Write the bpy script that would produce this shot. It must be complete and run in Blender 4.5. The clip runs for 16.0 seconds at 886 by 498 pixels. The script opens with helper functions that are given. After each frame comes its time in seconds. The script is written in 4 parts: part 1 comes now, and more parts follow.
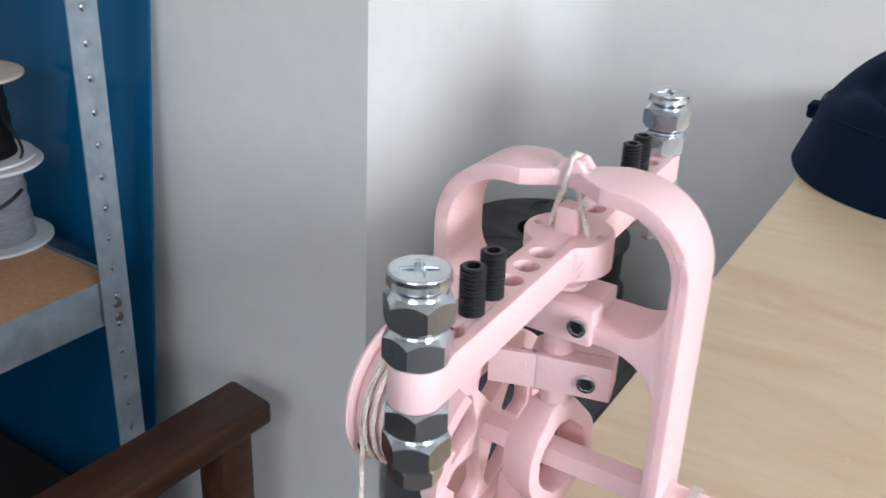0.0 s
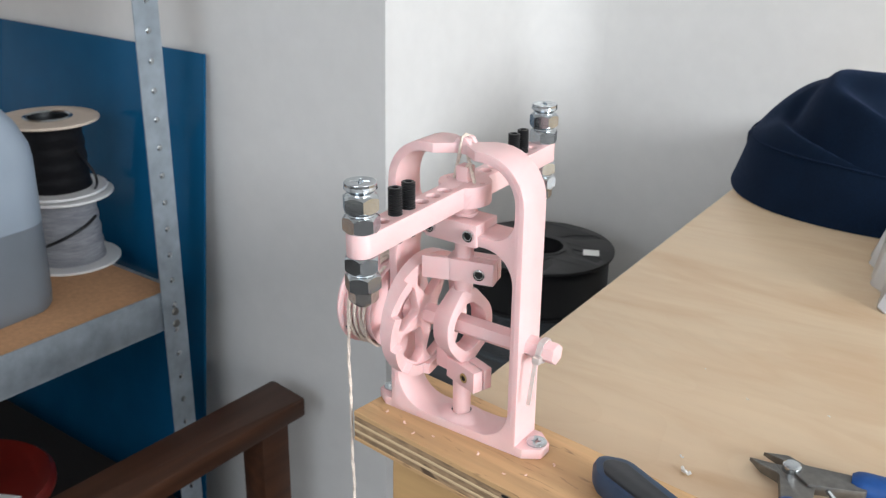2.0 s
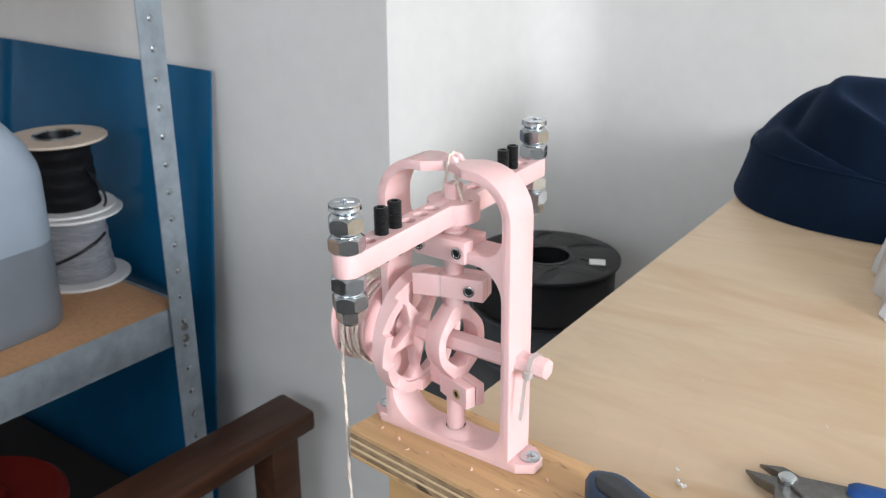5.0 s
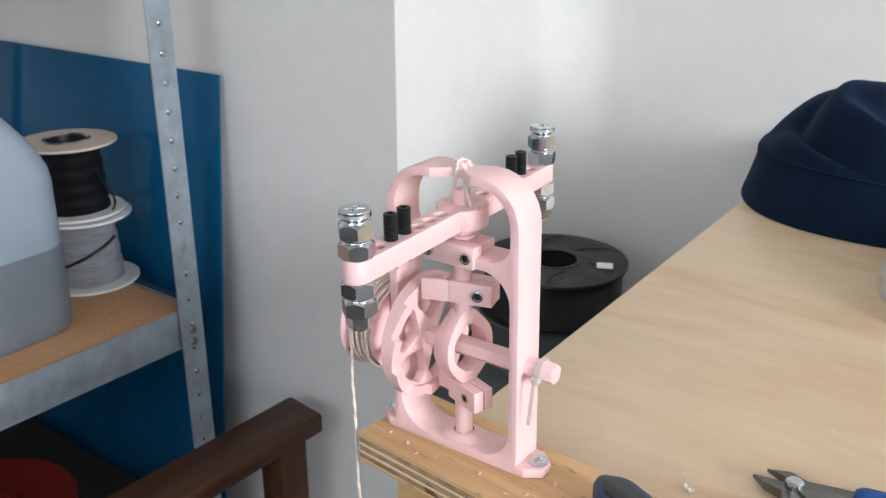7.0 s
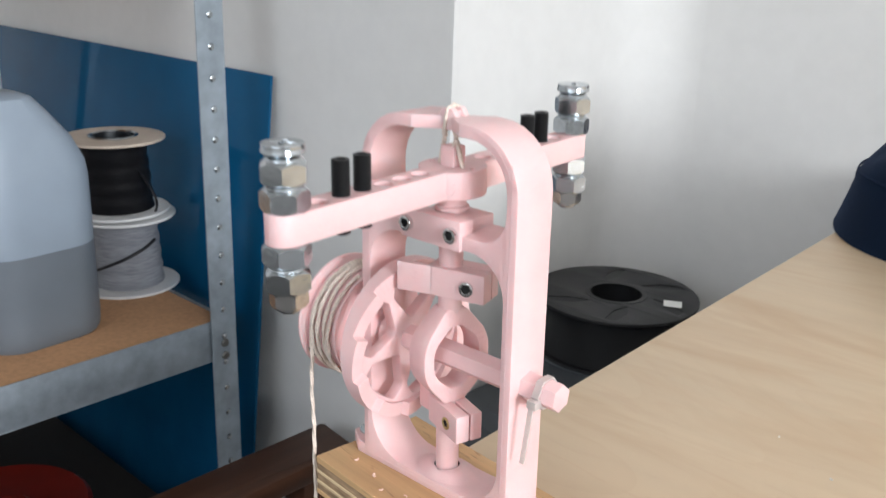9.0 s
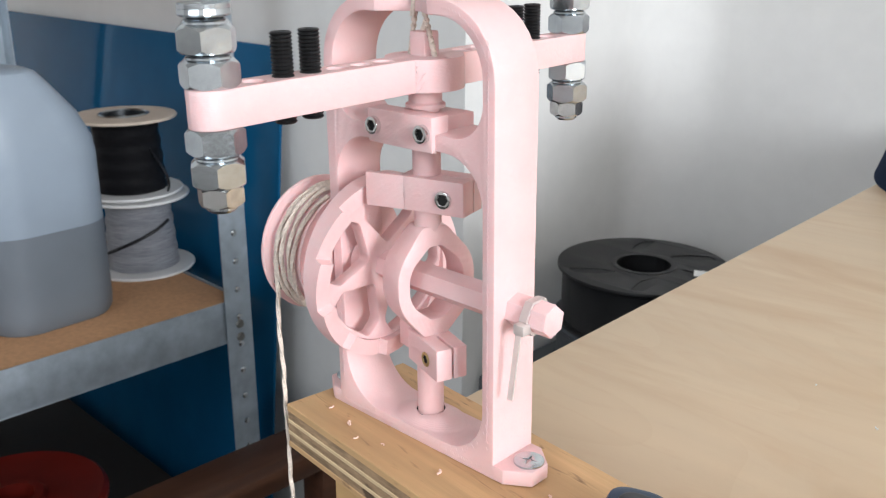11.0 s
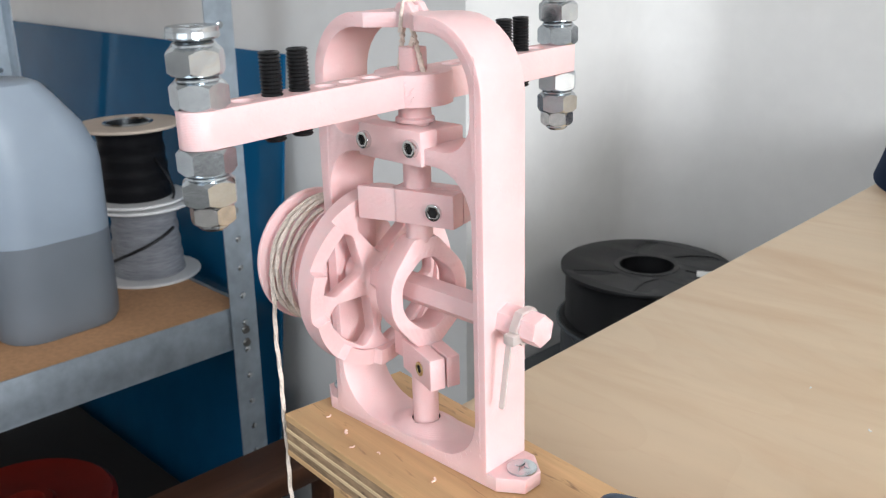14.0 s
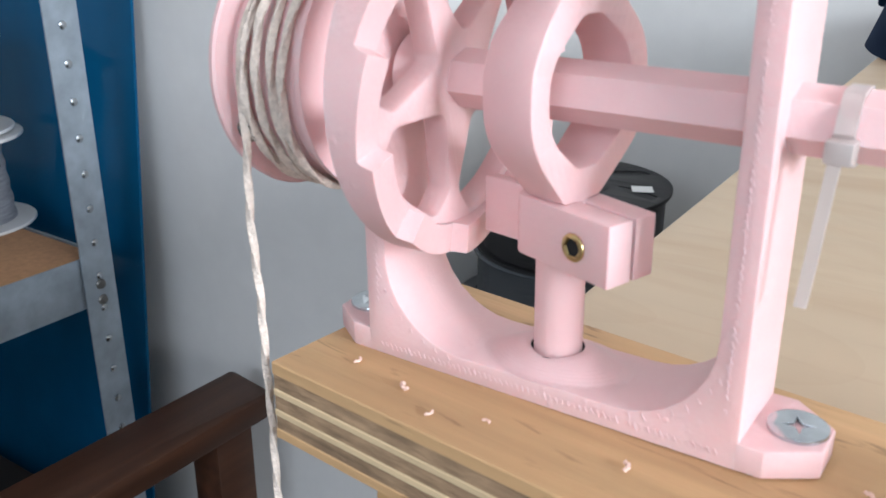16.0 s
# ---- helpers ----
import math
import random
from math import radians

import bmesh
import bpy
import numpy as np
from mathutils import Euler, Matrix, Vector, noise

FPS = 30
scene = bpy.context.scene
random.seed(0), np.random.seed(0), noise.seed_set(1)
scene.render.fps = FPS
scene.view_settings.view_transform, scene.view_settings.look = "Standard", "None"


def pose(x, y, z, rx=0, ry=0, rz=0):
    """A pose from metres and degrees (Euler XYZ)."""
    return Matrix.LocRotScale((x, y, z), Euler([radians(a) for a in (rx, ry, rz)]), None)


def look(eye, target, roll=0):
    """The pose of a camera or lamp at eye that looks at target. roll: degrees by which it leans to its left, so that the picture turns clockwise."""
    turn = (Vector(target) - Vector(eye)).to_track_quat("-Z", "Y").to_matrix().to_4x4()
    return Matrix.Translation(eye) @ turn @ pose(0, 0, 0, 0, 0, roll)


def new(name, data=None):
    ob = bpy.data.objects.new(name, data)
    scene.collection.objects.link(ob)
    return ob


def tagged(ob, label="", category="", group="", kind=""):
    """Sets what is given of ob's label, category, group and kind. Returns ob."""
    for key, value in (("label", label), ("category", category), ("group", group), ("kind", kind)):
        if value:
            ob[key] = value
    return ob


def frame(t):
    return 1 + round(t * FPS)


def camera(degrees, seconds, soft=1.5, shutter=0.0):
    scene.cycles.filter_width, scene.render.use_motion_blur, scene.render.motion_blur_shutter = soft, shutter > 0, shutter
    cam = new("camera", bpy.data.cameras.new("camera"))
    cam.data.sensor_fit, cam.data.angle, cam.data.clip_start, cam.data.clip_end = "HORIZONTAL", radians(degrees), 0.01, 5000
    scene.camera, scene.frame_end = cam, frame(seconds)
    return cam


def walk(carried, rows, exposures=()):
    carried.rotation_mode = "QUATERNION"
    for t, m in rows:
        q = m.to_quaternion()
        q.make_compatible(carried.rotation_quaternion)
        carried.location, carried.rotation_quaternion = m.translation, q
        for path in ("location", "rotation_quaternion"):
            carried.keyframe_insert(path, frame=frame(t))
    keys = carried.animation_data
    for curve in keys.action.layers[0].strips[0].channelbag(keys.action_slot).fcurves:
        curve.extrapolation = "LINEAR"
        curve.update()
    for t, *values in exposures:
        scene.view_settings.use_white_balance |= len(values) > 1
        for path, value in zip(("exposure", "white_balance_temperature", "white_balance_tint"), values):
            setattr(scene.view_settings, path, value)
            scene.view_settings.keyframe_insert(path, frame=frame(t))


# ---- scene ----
cam = camera(51.5, 16.0, soft=1.2, shutter=0.4)
cam.data.dof.use_dof, cam.data.dof.focus_distance, cam.data.dof.aperture_fstop = True, 0.31, 46.0
PATH = [
    (0, (0.0036, -0.0144, 0.9924), (-1.164, 1.8288, -0.0072), 2.7),
    (0.5, (0.0468, -0.0684, 1.0152), (-1.116, 1.7856, 0.03), 1.8),
    (1, (0.0936, -0.1104, 1.014), (-1.1076, 1.7532, 0.0936), 2.2),
    (1.5, (0.1284, -0.1308, 1.0188), (-1.1436, 1.6968, 0.1224), 1.5),
    (2, (0.1332, -0.1356, 1.02), (-1.1556, 1.686, 0.1368), 1.3),
    (2.5, (0.1344, -0.1332, 1.02), (-1.1628, 1.686, 0.1416), 1.0),
    (3, (0.1392, -0.1296, 1.02), (-1.1604, 1.686, 0.144), 0.5),
    (3.5, (0.1428, -0.1284, 1.0212), (-1.1592, 1.6872, 0.144), 0.3),
    (4, (0.1428, -0.1284, 1.0236), (-1.1688, 1.6824, 0.1512), 0.2),
    (6.5, (0.144, -0.132, 1.026), (-1.1916, 1.6692, 0.1692), -0.1),
    (7, (0.144, -0.132, 1.0272), (-1.1976, 1.6644, 0.1704), -0.1),
    (7.5, (0.1452, -0.132, 1.0248), (-1.2048, 1.6596, 0.1692), -0.1),
    (8, (0.1464, -0.132, 1.0236), (-1.206, 1.6524, 0.1596), -0.3),
    (8.2, (0.146, -0.127, 1.020), (-0.989, 1.353, 0.297), 0.2),
    (8.5, (0.1392, -0.096, 1.0032), (-1.2864, 1.6596, 0.2028), 1.4),
    (8.7, (0.128, -0.072, 0.990), (-1.107, 1.377, 0.376), 1.9),
    (9, (0.1212, -0.0408, 0.9696), (-1.4088, 1.6476, 0.2148), 1.9),
    (9.2, (0.117, -0.025, 0.956), (-1.177, 1.361, 0.320), 1.3),
    (11.5, (0.1128, -0.0024, 0.9288), (-1.4844, 1.6188, 0.1644), 0.1),
    (12, (0.1152, -0.0024, 0.9312), (-1.4856, 1.614, 0.1668), -0.2),
    (12.5, (0.1176, -0.0012, 0.9324), (-1.482, 1.6152, 0.1656), -0.5),
    (13, (0.1176, 0.0, 0.9324), (-1.482, 1.6176, 0.1668), -0.4),
    (13.5, (0.1188, -0.0012, 0.9324), (-1.4844, 1.614, 0.1704), -0.4),
    (14, (0.1188, -0.0012, 0.9336), (-1.4892, 1.6092, 0.1716), -0.7),
    (14.2, (0.119, -0.002, 0.932), (-1.225, 1.334, 0.293), -0.9),
    (14.3, (0.112, -0.002, 0.926), (-1.218, 1.341, 0.272), -0.8),
    (14.5, (0.0756, 0.0084, 0.9024), (-1.4844, 1.6296, 0.0648), -0.9),
    (14.7, (0.033, 0.024, 0.871), (-1.229, 1.417, 0.186), 0.3),
    (14.8, (0.017, 0.033, 0.864), (-1.203, 1.465, 0.184), 1.0),
    (15, (0.0012, 0.0456, 0.8616), (-1.3896, 1.818, 0.0348), 1.2),
    (15.5, (-0.0192, 0.0564, 0.8544), (-1.2888, 1.9044, -0.0024), 0.8),
    (16, (-0.0192, 0.06, 0.8544), (-1.2948, 1.8948, -0.0204), -0.0),
]
walk(cam, [(t, look(eye, target, roll)) for t, eye, target, roll in PATH],
     exposures=[(0, 0, 6150, 10), (0.5, 0, 6300, 10), (1.2, 0, 6500, 10), (9, 0, 6500, 10), (11.4, 0.02, 6500, 10), (14.1, 0.02, 6500, 10), (14.6, 0, 6450, 10), (15, 0.1, 6150, 10), (16, 0.1, 6100, 10)])

# ---- light ----
world = bpy.data.worlds.new("world")
scene.world = world
world.use_nodes = True
wn = world.node_tree
sky = wn.nodes.new("ShaderNodeTexSky")
sky.sky_type, sky.sun_disc = 'NISHITA', False
sky.sun_elevation, sky.sun_rotation = radians(35), radians(200)
wn.links.new(sky.outputs[0], wn.nodes["Background"].inputs[0])
wn.nodes["Background"].inputs[1].default_value = 0.1


def area_lamp(name, m, w, h, watts, colour):
    data = bpy.data.lights.new(name, 'AREA')
    data.shape, data.size, data.size_y, data.energy, data.color = 'RECTANGLE', w, h, watts, colour
    ob = new(name, data)
    ob.matrix_world = m
    return ob


# daylight of the window on the right and of the one behind the desk chair
area_lamp("window_light", look((3.98, -0.75, 1.8), (0.0, 0.25, 1.1)), 1.5, 1.1, 190, (0.92, 0.96, 1.0))
area_lamp("window_light", look((0.5, -2.56, 1.9), (-0.2, 0.3, 1.0)), 1.5, 0.9, 27, (0.85, 0.925, 1.0))


# ---- materials ----
def material(name, colour, rough=0.5, metal=0.0, grain=0.0, grain_scale=60.0, blotch=0.0, blotch_scale=6.0,
             bump=0.0, bump_scale=200.0, stretch=(1, 1, 1), coat=0.0, transmission=0.0):
    m = bpy.data.materials.new(name)
    m.use_nodes = True
    nt = m.node_tree
    b = nt.nodes["Principled BSDF"]
    b.inputs["Roughness"].default_value = rough
    b.inputs["Metallic"].default_value = metal
    b.inputs["Coat Weight"].default_value = coat
    b.inputs["Transmission Weight"].default_value = transmission
    co = nt.nodes.new("ShaderNodeTexCoord")
    mp = nt.nodes.new("ShaderNodeMapping")
    mp.inputs["Scale"].default_value = stretch
    nt.links.new(co.outputs["Object"], mp.inputs[0])
    rgb = nt.nodes.new("ShaderNodeRGB")
    rgb.outputs[0].default_value = (*colour, 1)
    last = rgb.outputs[0]
    for amount, scale in ((grain, grain_scale), (blotch, blotch_scale)):
        if not amount:
            continue
        n = nt.nodes.new("ShaderNodeTexNoise")
        n.inputs["Scale"].default_value, n.inputs["Detail"].default_value = scale, 5
        nt.links.new(mp.outputs[0], n.inputs["Vector"])
        r = nt.nodes.new("ShaderNodeMapRange")
        r.inputs["From Min"].default_value, r.inputs["From Max"].default_value = 0.3, 0.7
        r.inputs["To Min"].default_value, r.inputs["To Max"].default_value = 1 - amount, 1 + amount
        nt.links.new(n.outputs[0], r.inputs[0])
        mul = nt.nodes.new("ShaderNodeVectorMath")
        mul.operation = 'SCALE'
        nt.links.new(last, mul.inputs[0])
        nt.links.new(r.outputs[0], mul.inputs["Scale"])
        last = mul.outputs[0]
    nt.links.new(last, b.inputs["Base Color"])
    if bump:
        n = nt.nodes.new("ShaderNodeTexNoise")
        n.inputs["Scale"].default_value, n.inputs["Detail"].default_value = bump_scale, 4
        nt.links.new(mp.outputs[0], n.inputs["Vector"])
        bp = nt.nodes.new("ShaderNodeBump")
        bp.inputs["Strength"].default_value, bp.inputs["Distance"].default_value = bump, 0.001
        nt.links.new(n.outputs[0], bp.inputs["Height"])
        nt.links.new(bp.outputs[0], b.inputs["Normal"])
    return m


def layered(m, axis="Z", pitch=0.0004, depth=0.00006):
    """Adds the printed layer lines to a material."""
    nt = m.node_tree
    b = nt.nodes["Principled BSDF"]
    co = nt.nodes.new("ShaderNodeTexCoord")
    w = nt.nodes.new("ShaderNodeTexWave")
    w.bands_direction = axis
    w.inputs["Scale"].default_value = 0.314 / pitch
    w.inputs["Distortion"].default_value = 0.4
    w.inputs["Detail"].default_value = 1
    nt.links.new(co.outputs["Object"], w.inputs["Vector"])
    bp = nt.nodes.new("ShaderNodeBump")
    bp.inputs["Strength"].default_value, bp.inputs["Distance"].default_value = 0.35, depth
    nt.links.new(w.outputs[0], bp.inputs["Height"])
    old = b.inputs["Normal"].links
    if old:
        nt.links.new(old[0].from_socket, bp.inputs["Normal"])
    nt.links.new(bp.outputs[0], b.inputs["Normal"])
    return m


def blips(m, scale=420.0, depth=0.0002, amount=0.5):
    """Small raised blobs and seams of a cheap print."""
    nt = m.node_tree
    b = nt.nodes["Principled BSDF"]
    co = nt.nodes.new("ShaderNodeTexCoord")
    v = nt.nodes.new("ShaderNodeTexVoronoi")
    v.inputs["Scale"].default_value = scale
    n = nt.nodes.new("ShaderNodeTexNoise")
    n.inputs["Scale"].default_value = 55
    dot = nt.nodes.new("ShaderNodeMapRange")
    for key, val in (("From Min", 0.32), ("From Max", 0.18), ("To Min", 0.0), ("To Max", 1.0)):
        dot.inputs[key].default_value = val
    where = nt.nodes.new("ShaderNodeMapRange")
    for key, val in (("From Min", 0.56), ("From Max", 0.66), ("To Min", 0.0), ("To Max", 1.0)):
        where.inputs[key].default_value = val
    mul = nt.nodes.new("ShaderNodeMath")
    mul.operation = 'MULTIPLY'
    bp = nt.nodes.new("ShaderNodeBump")
    bp.inputs["Strength"].default_value, bp.inputs["Distance"].default_value = amount, depth
    for tex in (v, n):
        nt.links.new(co.outputs["Object"], tex.inputs["Vector"])
    nt.links.new(v.outputs["Distance"], dot.inputs[0])
    nt.links.new(n.outputs[0], where.inputs[0])
    nt.links.new(dot.outputs[0], mul.inputs[0])
    nt.links.new(where.outputs[0], mul.inputs[1])
    nt.links.new(mul.outputs[0], bp.inputs["Height"])
    if b.inputs["Normal"].links:
        nt.links.new(b.inputs["Normal"].links[0].from_socket, bp.inputs["Normal"])
    nt.links.new(bp.outputs[0], b.inputs["Normal"])
    return m


def streaks(m, colour, scale, stretch, low, high):
    """Lays soft streaks of a second colour over a material's own."""
    nt = m.node_tree
    b = nt.nodes["Principled BSDF"]
    co = nt.nodes.new("ShaderNodeTexCoord")
    mp = nt.nodes.new("ShaderNodeMapping")
    mp.inputs["Scale"].default_value = stretch
    n = nt.nodes.new("ShaderNodeTexNoise")
    n.inputs["Scale"].default_value, n.inputs["Detail"].default_value, n.inputs["Distortion"].default_value = scale, 6, 1.2
    r = nt.nodes.new("ShaderNodeMapRange")
    r.inputs["From Min"].default_value, r.inputs["From Max"].default_value = low, high
    mix = nt.nodes.new("ShaderNodeMix")
    mix.data_type = 'RGBA'
    mix.inputs["B"].default_value = (*colour, 1)
    nt.links.new(co.outputs["Object"], mp.inputs[0])
    nt.links.new(mp.outputs[0], n.inputs["Vector"])
    nt.links.new(n.outputs[0], r.inputs[0])
    nt.links.new(r.outputs[0], mix.inputs["Factor"])
    nt.links.new(b.inputs["Base Color"].links[0].from_socket, mix.inputs["A"])
    nt.links.new(mix.outputs["Result"], b.inputs["Base Color"])
    return m


def figure(m, colour, scale, stretch, rings, amount):
    """Draws the long arched year rings of flat-sawn wood."""
    nt = m.node_tree
    b = nt.nodes["Principled BSDF"]
    co = nt.nodes.new("ShaderNodeTexCoord")
    mp = nt.nodes.new("ShaderNodeMapping")
    mp.inputs["Scale"].default_value = stretch
    n = nt.nodes.new("ShaderNodeTexNoise")
    n.inputs["Scale"].default_value, n.inputs["Detail"].default_value = scale, 1.5
    last = n.outputs[0]
    for op, val in (("MULTIPLY", rings), ("FRACT", 0.0), ("POWER", 4.0), ("MULTIPLY", amount)):
        k = nt.nodes.new("ShaderNodeMath")
        k.operation = op
        nt.links.new(last, k.inputs[0])
        k.inputs[1].default_value = val
        last = k.outputs[0]
    mix = nt.nodes.new("ShaderNodeMix")
    mix.data_type = 'RGBA'
    mix.inputs["B"].default_value = (*colour, 1)
    nt.links.new(co.outputs["Object"], mp.inputs[0])
    nt.links.new(mp.outputs[0], n.inputs["Vector"])
    nt.links.new(last, mix.inputs["Factor"])
    nt.links.new(b.inputs["Base Color"].links[0].from_socket, mix.inputs["A"])
    nt.links.new(mix.outputs["Result"], b.inputs["Base Color"])
    return m


PINK = (0.80, 0.53, 0.525)
pink = layered(material("pink_plastic", PINK, 0.5, blotch=0.04, blotch_scale=60, bump=0.12, bump_scale=900), "Y")
pink_z = layered(material("pink_plastic_flat", PINK, 0.5, blotch=0.04, blotch_scale=60, bump=0.12, bump_scale=900), "Z")
pink_x = layered(material("pink_plastic_round", PINK, 0.5, blotch=0.04, blotch_scale=60, bump=0.12, bump_scale=900), "X")
for mt in (pink, pink_z, pink_x):
    blips(mt, amount=0.35, depth=0.0002)
    bsdf = mt.node_tree.nodes["Principled BSDF"]
    bsdf.inputs["Subsurface Weight"].default_value = 0.25
    bsdf.inputs["Subsurface Radius"].default_value = (1.0, 0.4, 0.35)
    bsdf.inputs["Subsurface Scale"].default_value = 0.004
zinc = material("zinc_steel", (0.54, 0.575, 0.60), 0.2, 1.0, grain=0.08, grain_scale=300, blotch=0.12, blotch_scale=90, bump=0.05, bump_scale=500)
steel = material("dull_steel", (0.68, 0.67, 0.66), 0.22, 1.0, grain=0.15, grain_scale=400)
brass = material("brass", (0.55, 0.42, 0.2), 0.35, 1.0, grain=0.15, grain_scale=500)
# near-black for the shade painted into recesses, and for the board's knot
shade_and_knot_black = material("recess_shade_and_knot", (0.006, 0.006, 0.006), 0.8)
# black of the grub screws, also the painted shade in the wood screws' recesses
black_steel_and_shade = material("black_steel_and_shade", (0.012, 0.012, 0.013), 0.4, 0.3, grain=0.2, grain_scale=500)
cord_mat = material("cotton_cord", (0.77, 0.66, 0.57), 0.95, grain=0.15, grain_scale=900, bump=0.6, bump_scale=1500)
tie_mat = material("nylon", (0.88, 0.80, 0.76), 0.35, grain=0.03, grain_scale=200, transmission=0.55)
wall_mat = material("painted_wall", (0.665, 0.655, 0.64), 0.9, grain=0.02, grain_scale=40, blotch=0.03, blotch_scale=3, bump=0.2, bump_scale=120)
floor_mat = material("floor_covering", (0.03, 0.025, 0.022), 0.7, grain=0.15, grain_scale=40, blotch=0.1)
laminate = material("beech_laminate", (0.755, 0.578, 0.388), 0.42, grain=0.025, grain_scale=70, blotch=0.03, blotch_scale=8, stretch=(0.12, 1, 1), bump=0.03, bump_scale=300)
streaks(laminate, (0.66, 0.45, 0.265), 14.0, (0.5, 1.6, 1), 0.47, 0.78)
streaks(laminate, (0.70, 0.485, 0.31), 60.0, (0.3, 1.5, 1), 0.58, 0.9)
figure(laminate, (0.60, 0.38, 0.21), 3.2, (0.35, 1.5, 1), 55.0, 0.10)
pine = material("pine_edge", (0.58, 0.36, 0.16), 0.6, grain=0.12, grain_scale=90, blotch=0.1, blotch_scale=10, stretch=(0.06, 1, 1), bump=0.15, bump_scale=300)
ply_face = material("plywood_face", (0.60, 0.375, 0.185), 0.6, grain=0.16, grain_scale=160, blotch=0.1, blotch_scale=25, stretch=(0.06, 1, 1), bump=0.3, bump_scale=400)
ply_light = material("plywood_long_ply", (0.66, 0.50, 0.30), 0.8, grain=0.12, grain_scale=300, stretch=(0.05, 1, 1), bump=0.4, bump_scale=500)
ply_dark = material("plywood_cross_ply", (0.33, 0.215, 0.125), 0.9, grain=0.4, grain_scale=420, blotch=0.35, blotch_scale=60, stretch=(0.25, 0.25, 1), bump=0.8, bump_scale=600)
streaks(ply_face, (0.52, 0.31, 0.15), 32.0, (0.08, 1.4, 1), 0.45, 0.75)
streaks(ply_face, (0.30, 0.17, 0.08), 330.0, (0.13, 1, 1), 0.62, 0.74)
streaks(ply_dark, (0.10, 0.06, 0.035), 90.0, (0.35, 0.35, 1.6), 0.58, 0.66)
blue_mat = material("blue_board", (0.0046, 0.071, 0.160), 0.1, grain=0.05, grain_scale=20, blotch=0.12, blotch_scale=4)
galv = material("galvanised_steel", (0.36, 0.415, 0.465), 0.45, 0.7, grain=0.12, grain_scale=60, blotch=0.15, blotch_scale=14, bump=0.05)
chipboard = material("chipboard", (0.43, 0.235, 0.12), 0.75, grain=0.12, grain_scale=160, blotch=0.06, blotch_scale=12)
stain_wood = material("stained_wood", (0.055, 0.022, 0.011), 0.42, grain=0.35, grain_scale=60, blotch=0.2, blotch_scale=9, stretch=(1, 0.08, 1), bump=0.1, bump_scale=200)
navy = material("navy_cotton", (0.0032, 0.0105, 0.027), 0.9, grain=0.2, grain_scale=700, blotch=0.15, blotch_scale=30, bump=0.5, bump_scale=1500)
bsdf = navy.node_tree.nodes["Principled BSDF"]
bsdf.inputs["Specular IOR Level"].default_value = 0.12
bsdf.inputs["Sheen Weight"].default_value, bsdf.inputs["Sheen Roughness"].default_value = 0.09, 0.4
bsdf.inputs["Sheen Tint"].default_value = (0.25, 0.4, 0.85, 1)
black_plastic = material("black_plastic", (0.012, 0.012, 0.013), 0.42, grain=0.1, grain_scale=100)
filament = material("black_filament", (0.015, 0.015, 0.016), 0.35, grain=0.2, grain_scale=120, stretch=(1, 1, 8))
paper = material("paper", (0.8, 0.8, 0.78), 0.8, grain=0.03)
white_plastic = material("white_plastic", (0.74, 0.74, 0.74), 0.45, grain=0.03, grain_scale=30)
cardboard = material("cardboard", (0.55, 0.46, 0.38), 0.85, grain=0.06, grain_scale=80)
black_wire = material("black_wire", (0.012, 0.012, 0.014), 0.4, grain=0.3, grain_scale=60, stretch=(1, 1, 10), bump=0.4, bump_scale=120)
grey_wire = material("grey_wire", (0.30, 0.31, 0.34), 0.5, grain=0.25, grain_scale=60, stretch=(1, 1, 10), bump=0.4, bump_scale=120)
jug_mat = material("milky_plastic", (0.28, 0.335, 0.40), 0.45, grain=0.02, grain_scale=20, blotch=0.04, blotch_scale=10)
liquid_mat = material("milky_plastic_filled", (0.15, 0.172, 0.20), 0.45, grain=0.02, grain_scale=20, blotch=0.04, blotch_scale=10)
# board of the lowest shelf, with the shade there put into its colour
shaded_board = material("shaded_chipboard", (0.010, 0.007, 0.006), 0.85, grain=0.12, grain_scale=160)
red_plastic = material("red_plastic", (0.16, 0.011, 0.007), 0.4, blotch=0.15, blotch_scale=20)
blue_grip = material("blue_rubber", (0.003, 0.06, 0.24), 0.55, grain=0.1, grain_scale=300)
tool_steel = material("tool_steel", (0.17, 0.165, 0.155), 0.38, 0.8, grain=0.15, grain_scale=250)
grip_black = material("black_rubber_grip", (0.012, 0.015, 0.02), 0.4, grain=0.15, grain_scale=200, bump=0.1)
grip_blue = material("slate_rubber_grip", (0.022, 0.05, 0.10), 0.45, grain=0.1, grain_scale=200, bump=0.1)
foil_mat = material("silver_bag", (0.62, 0.62, 0.63), 0.35, 0.5, grain=0.06, grain_scale=60, bump=0.4, bump_scale=80)
shaving_mat = material("plastic_shaving", (0.85, 0.6, 0.5), 0.6)


for mt in (black_plastic, filament, black_wire, blue_mat, stain_wood):
    mt.node_tree.nodes["Principled BSDF"].inputs["Specular IOR Level"].default_value = 0.14 if mt is blue_mat else 0.3


# ---- mesh helpers ----
def part(name, bm, mat, parent=None, label="", smooth=35, m=None):
    """Links a bmesh as one mesh object, under a thing or a part if one is given."""
    bmesh.ops.recalc_face_normals(bm, faces=bm.faces)
    me = bpy.data.meshes.new(name)
    bm.to_mesh(me)
    bm.free()
    for mt in (mat if isinstance(mat, (list, tuple)) else [mat]):
        me.materials.append(mt)
    for p in me.polygons:
        p.use_smooth = True
    me.set_sharp_from_angle(angle=radians(smooth))
    ob = new(name, me)
    if parent:
        ob.parent = parent
    if m is not None:
        ob.matrix_local = m
    if label:
        tagged(ob, label)
    return ob


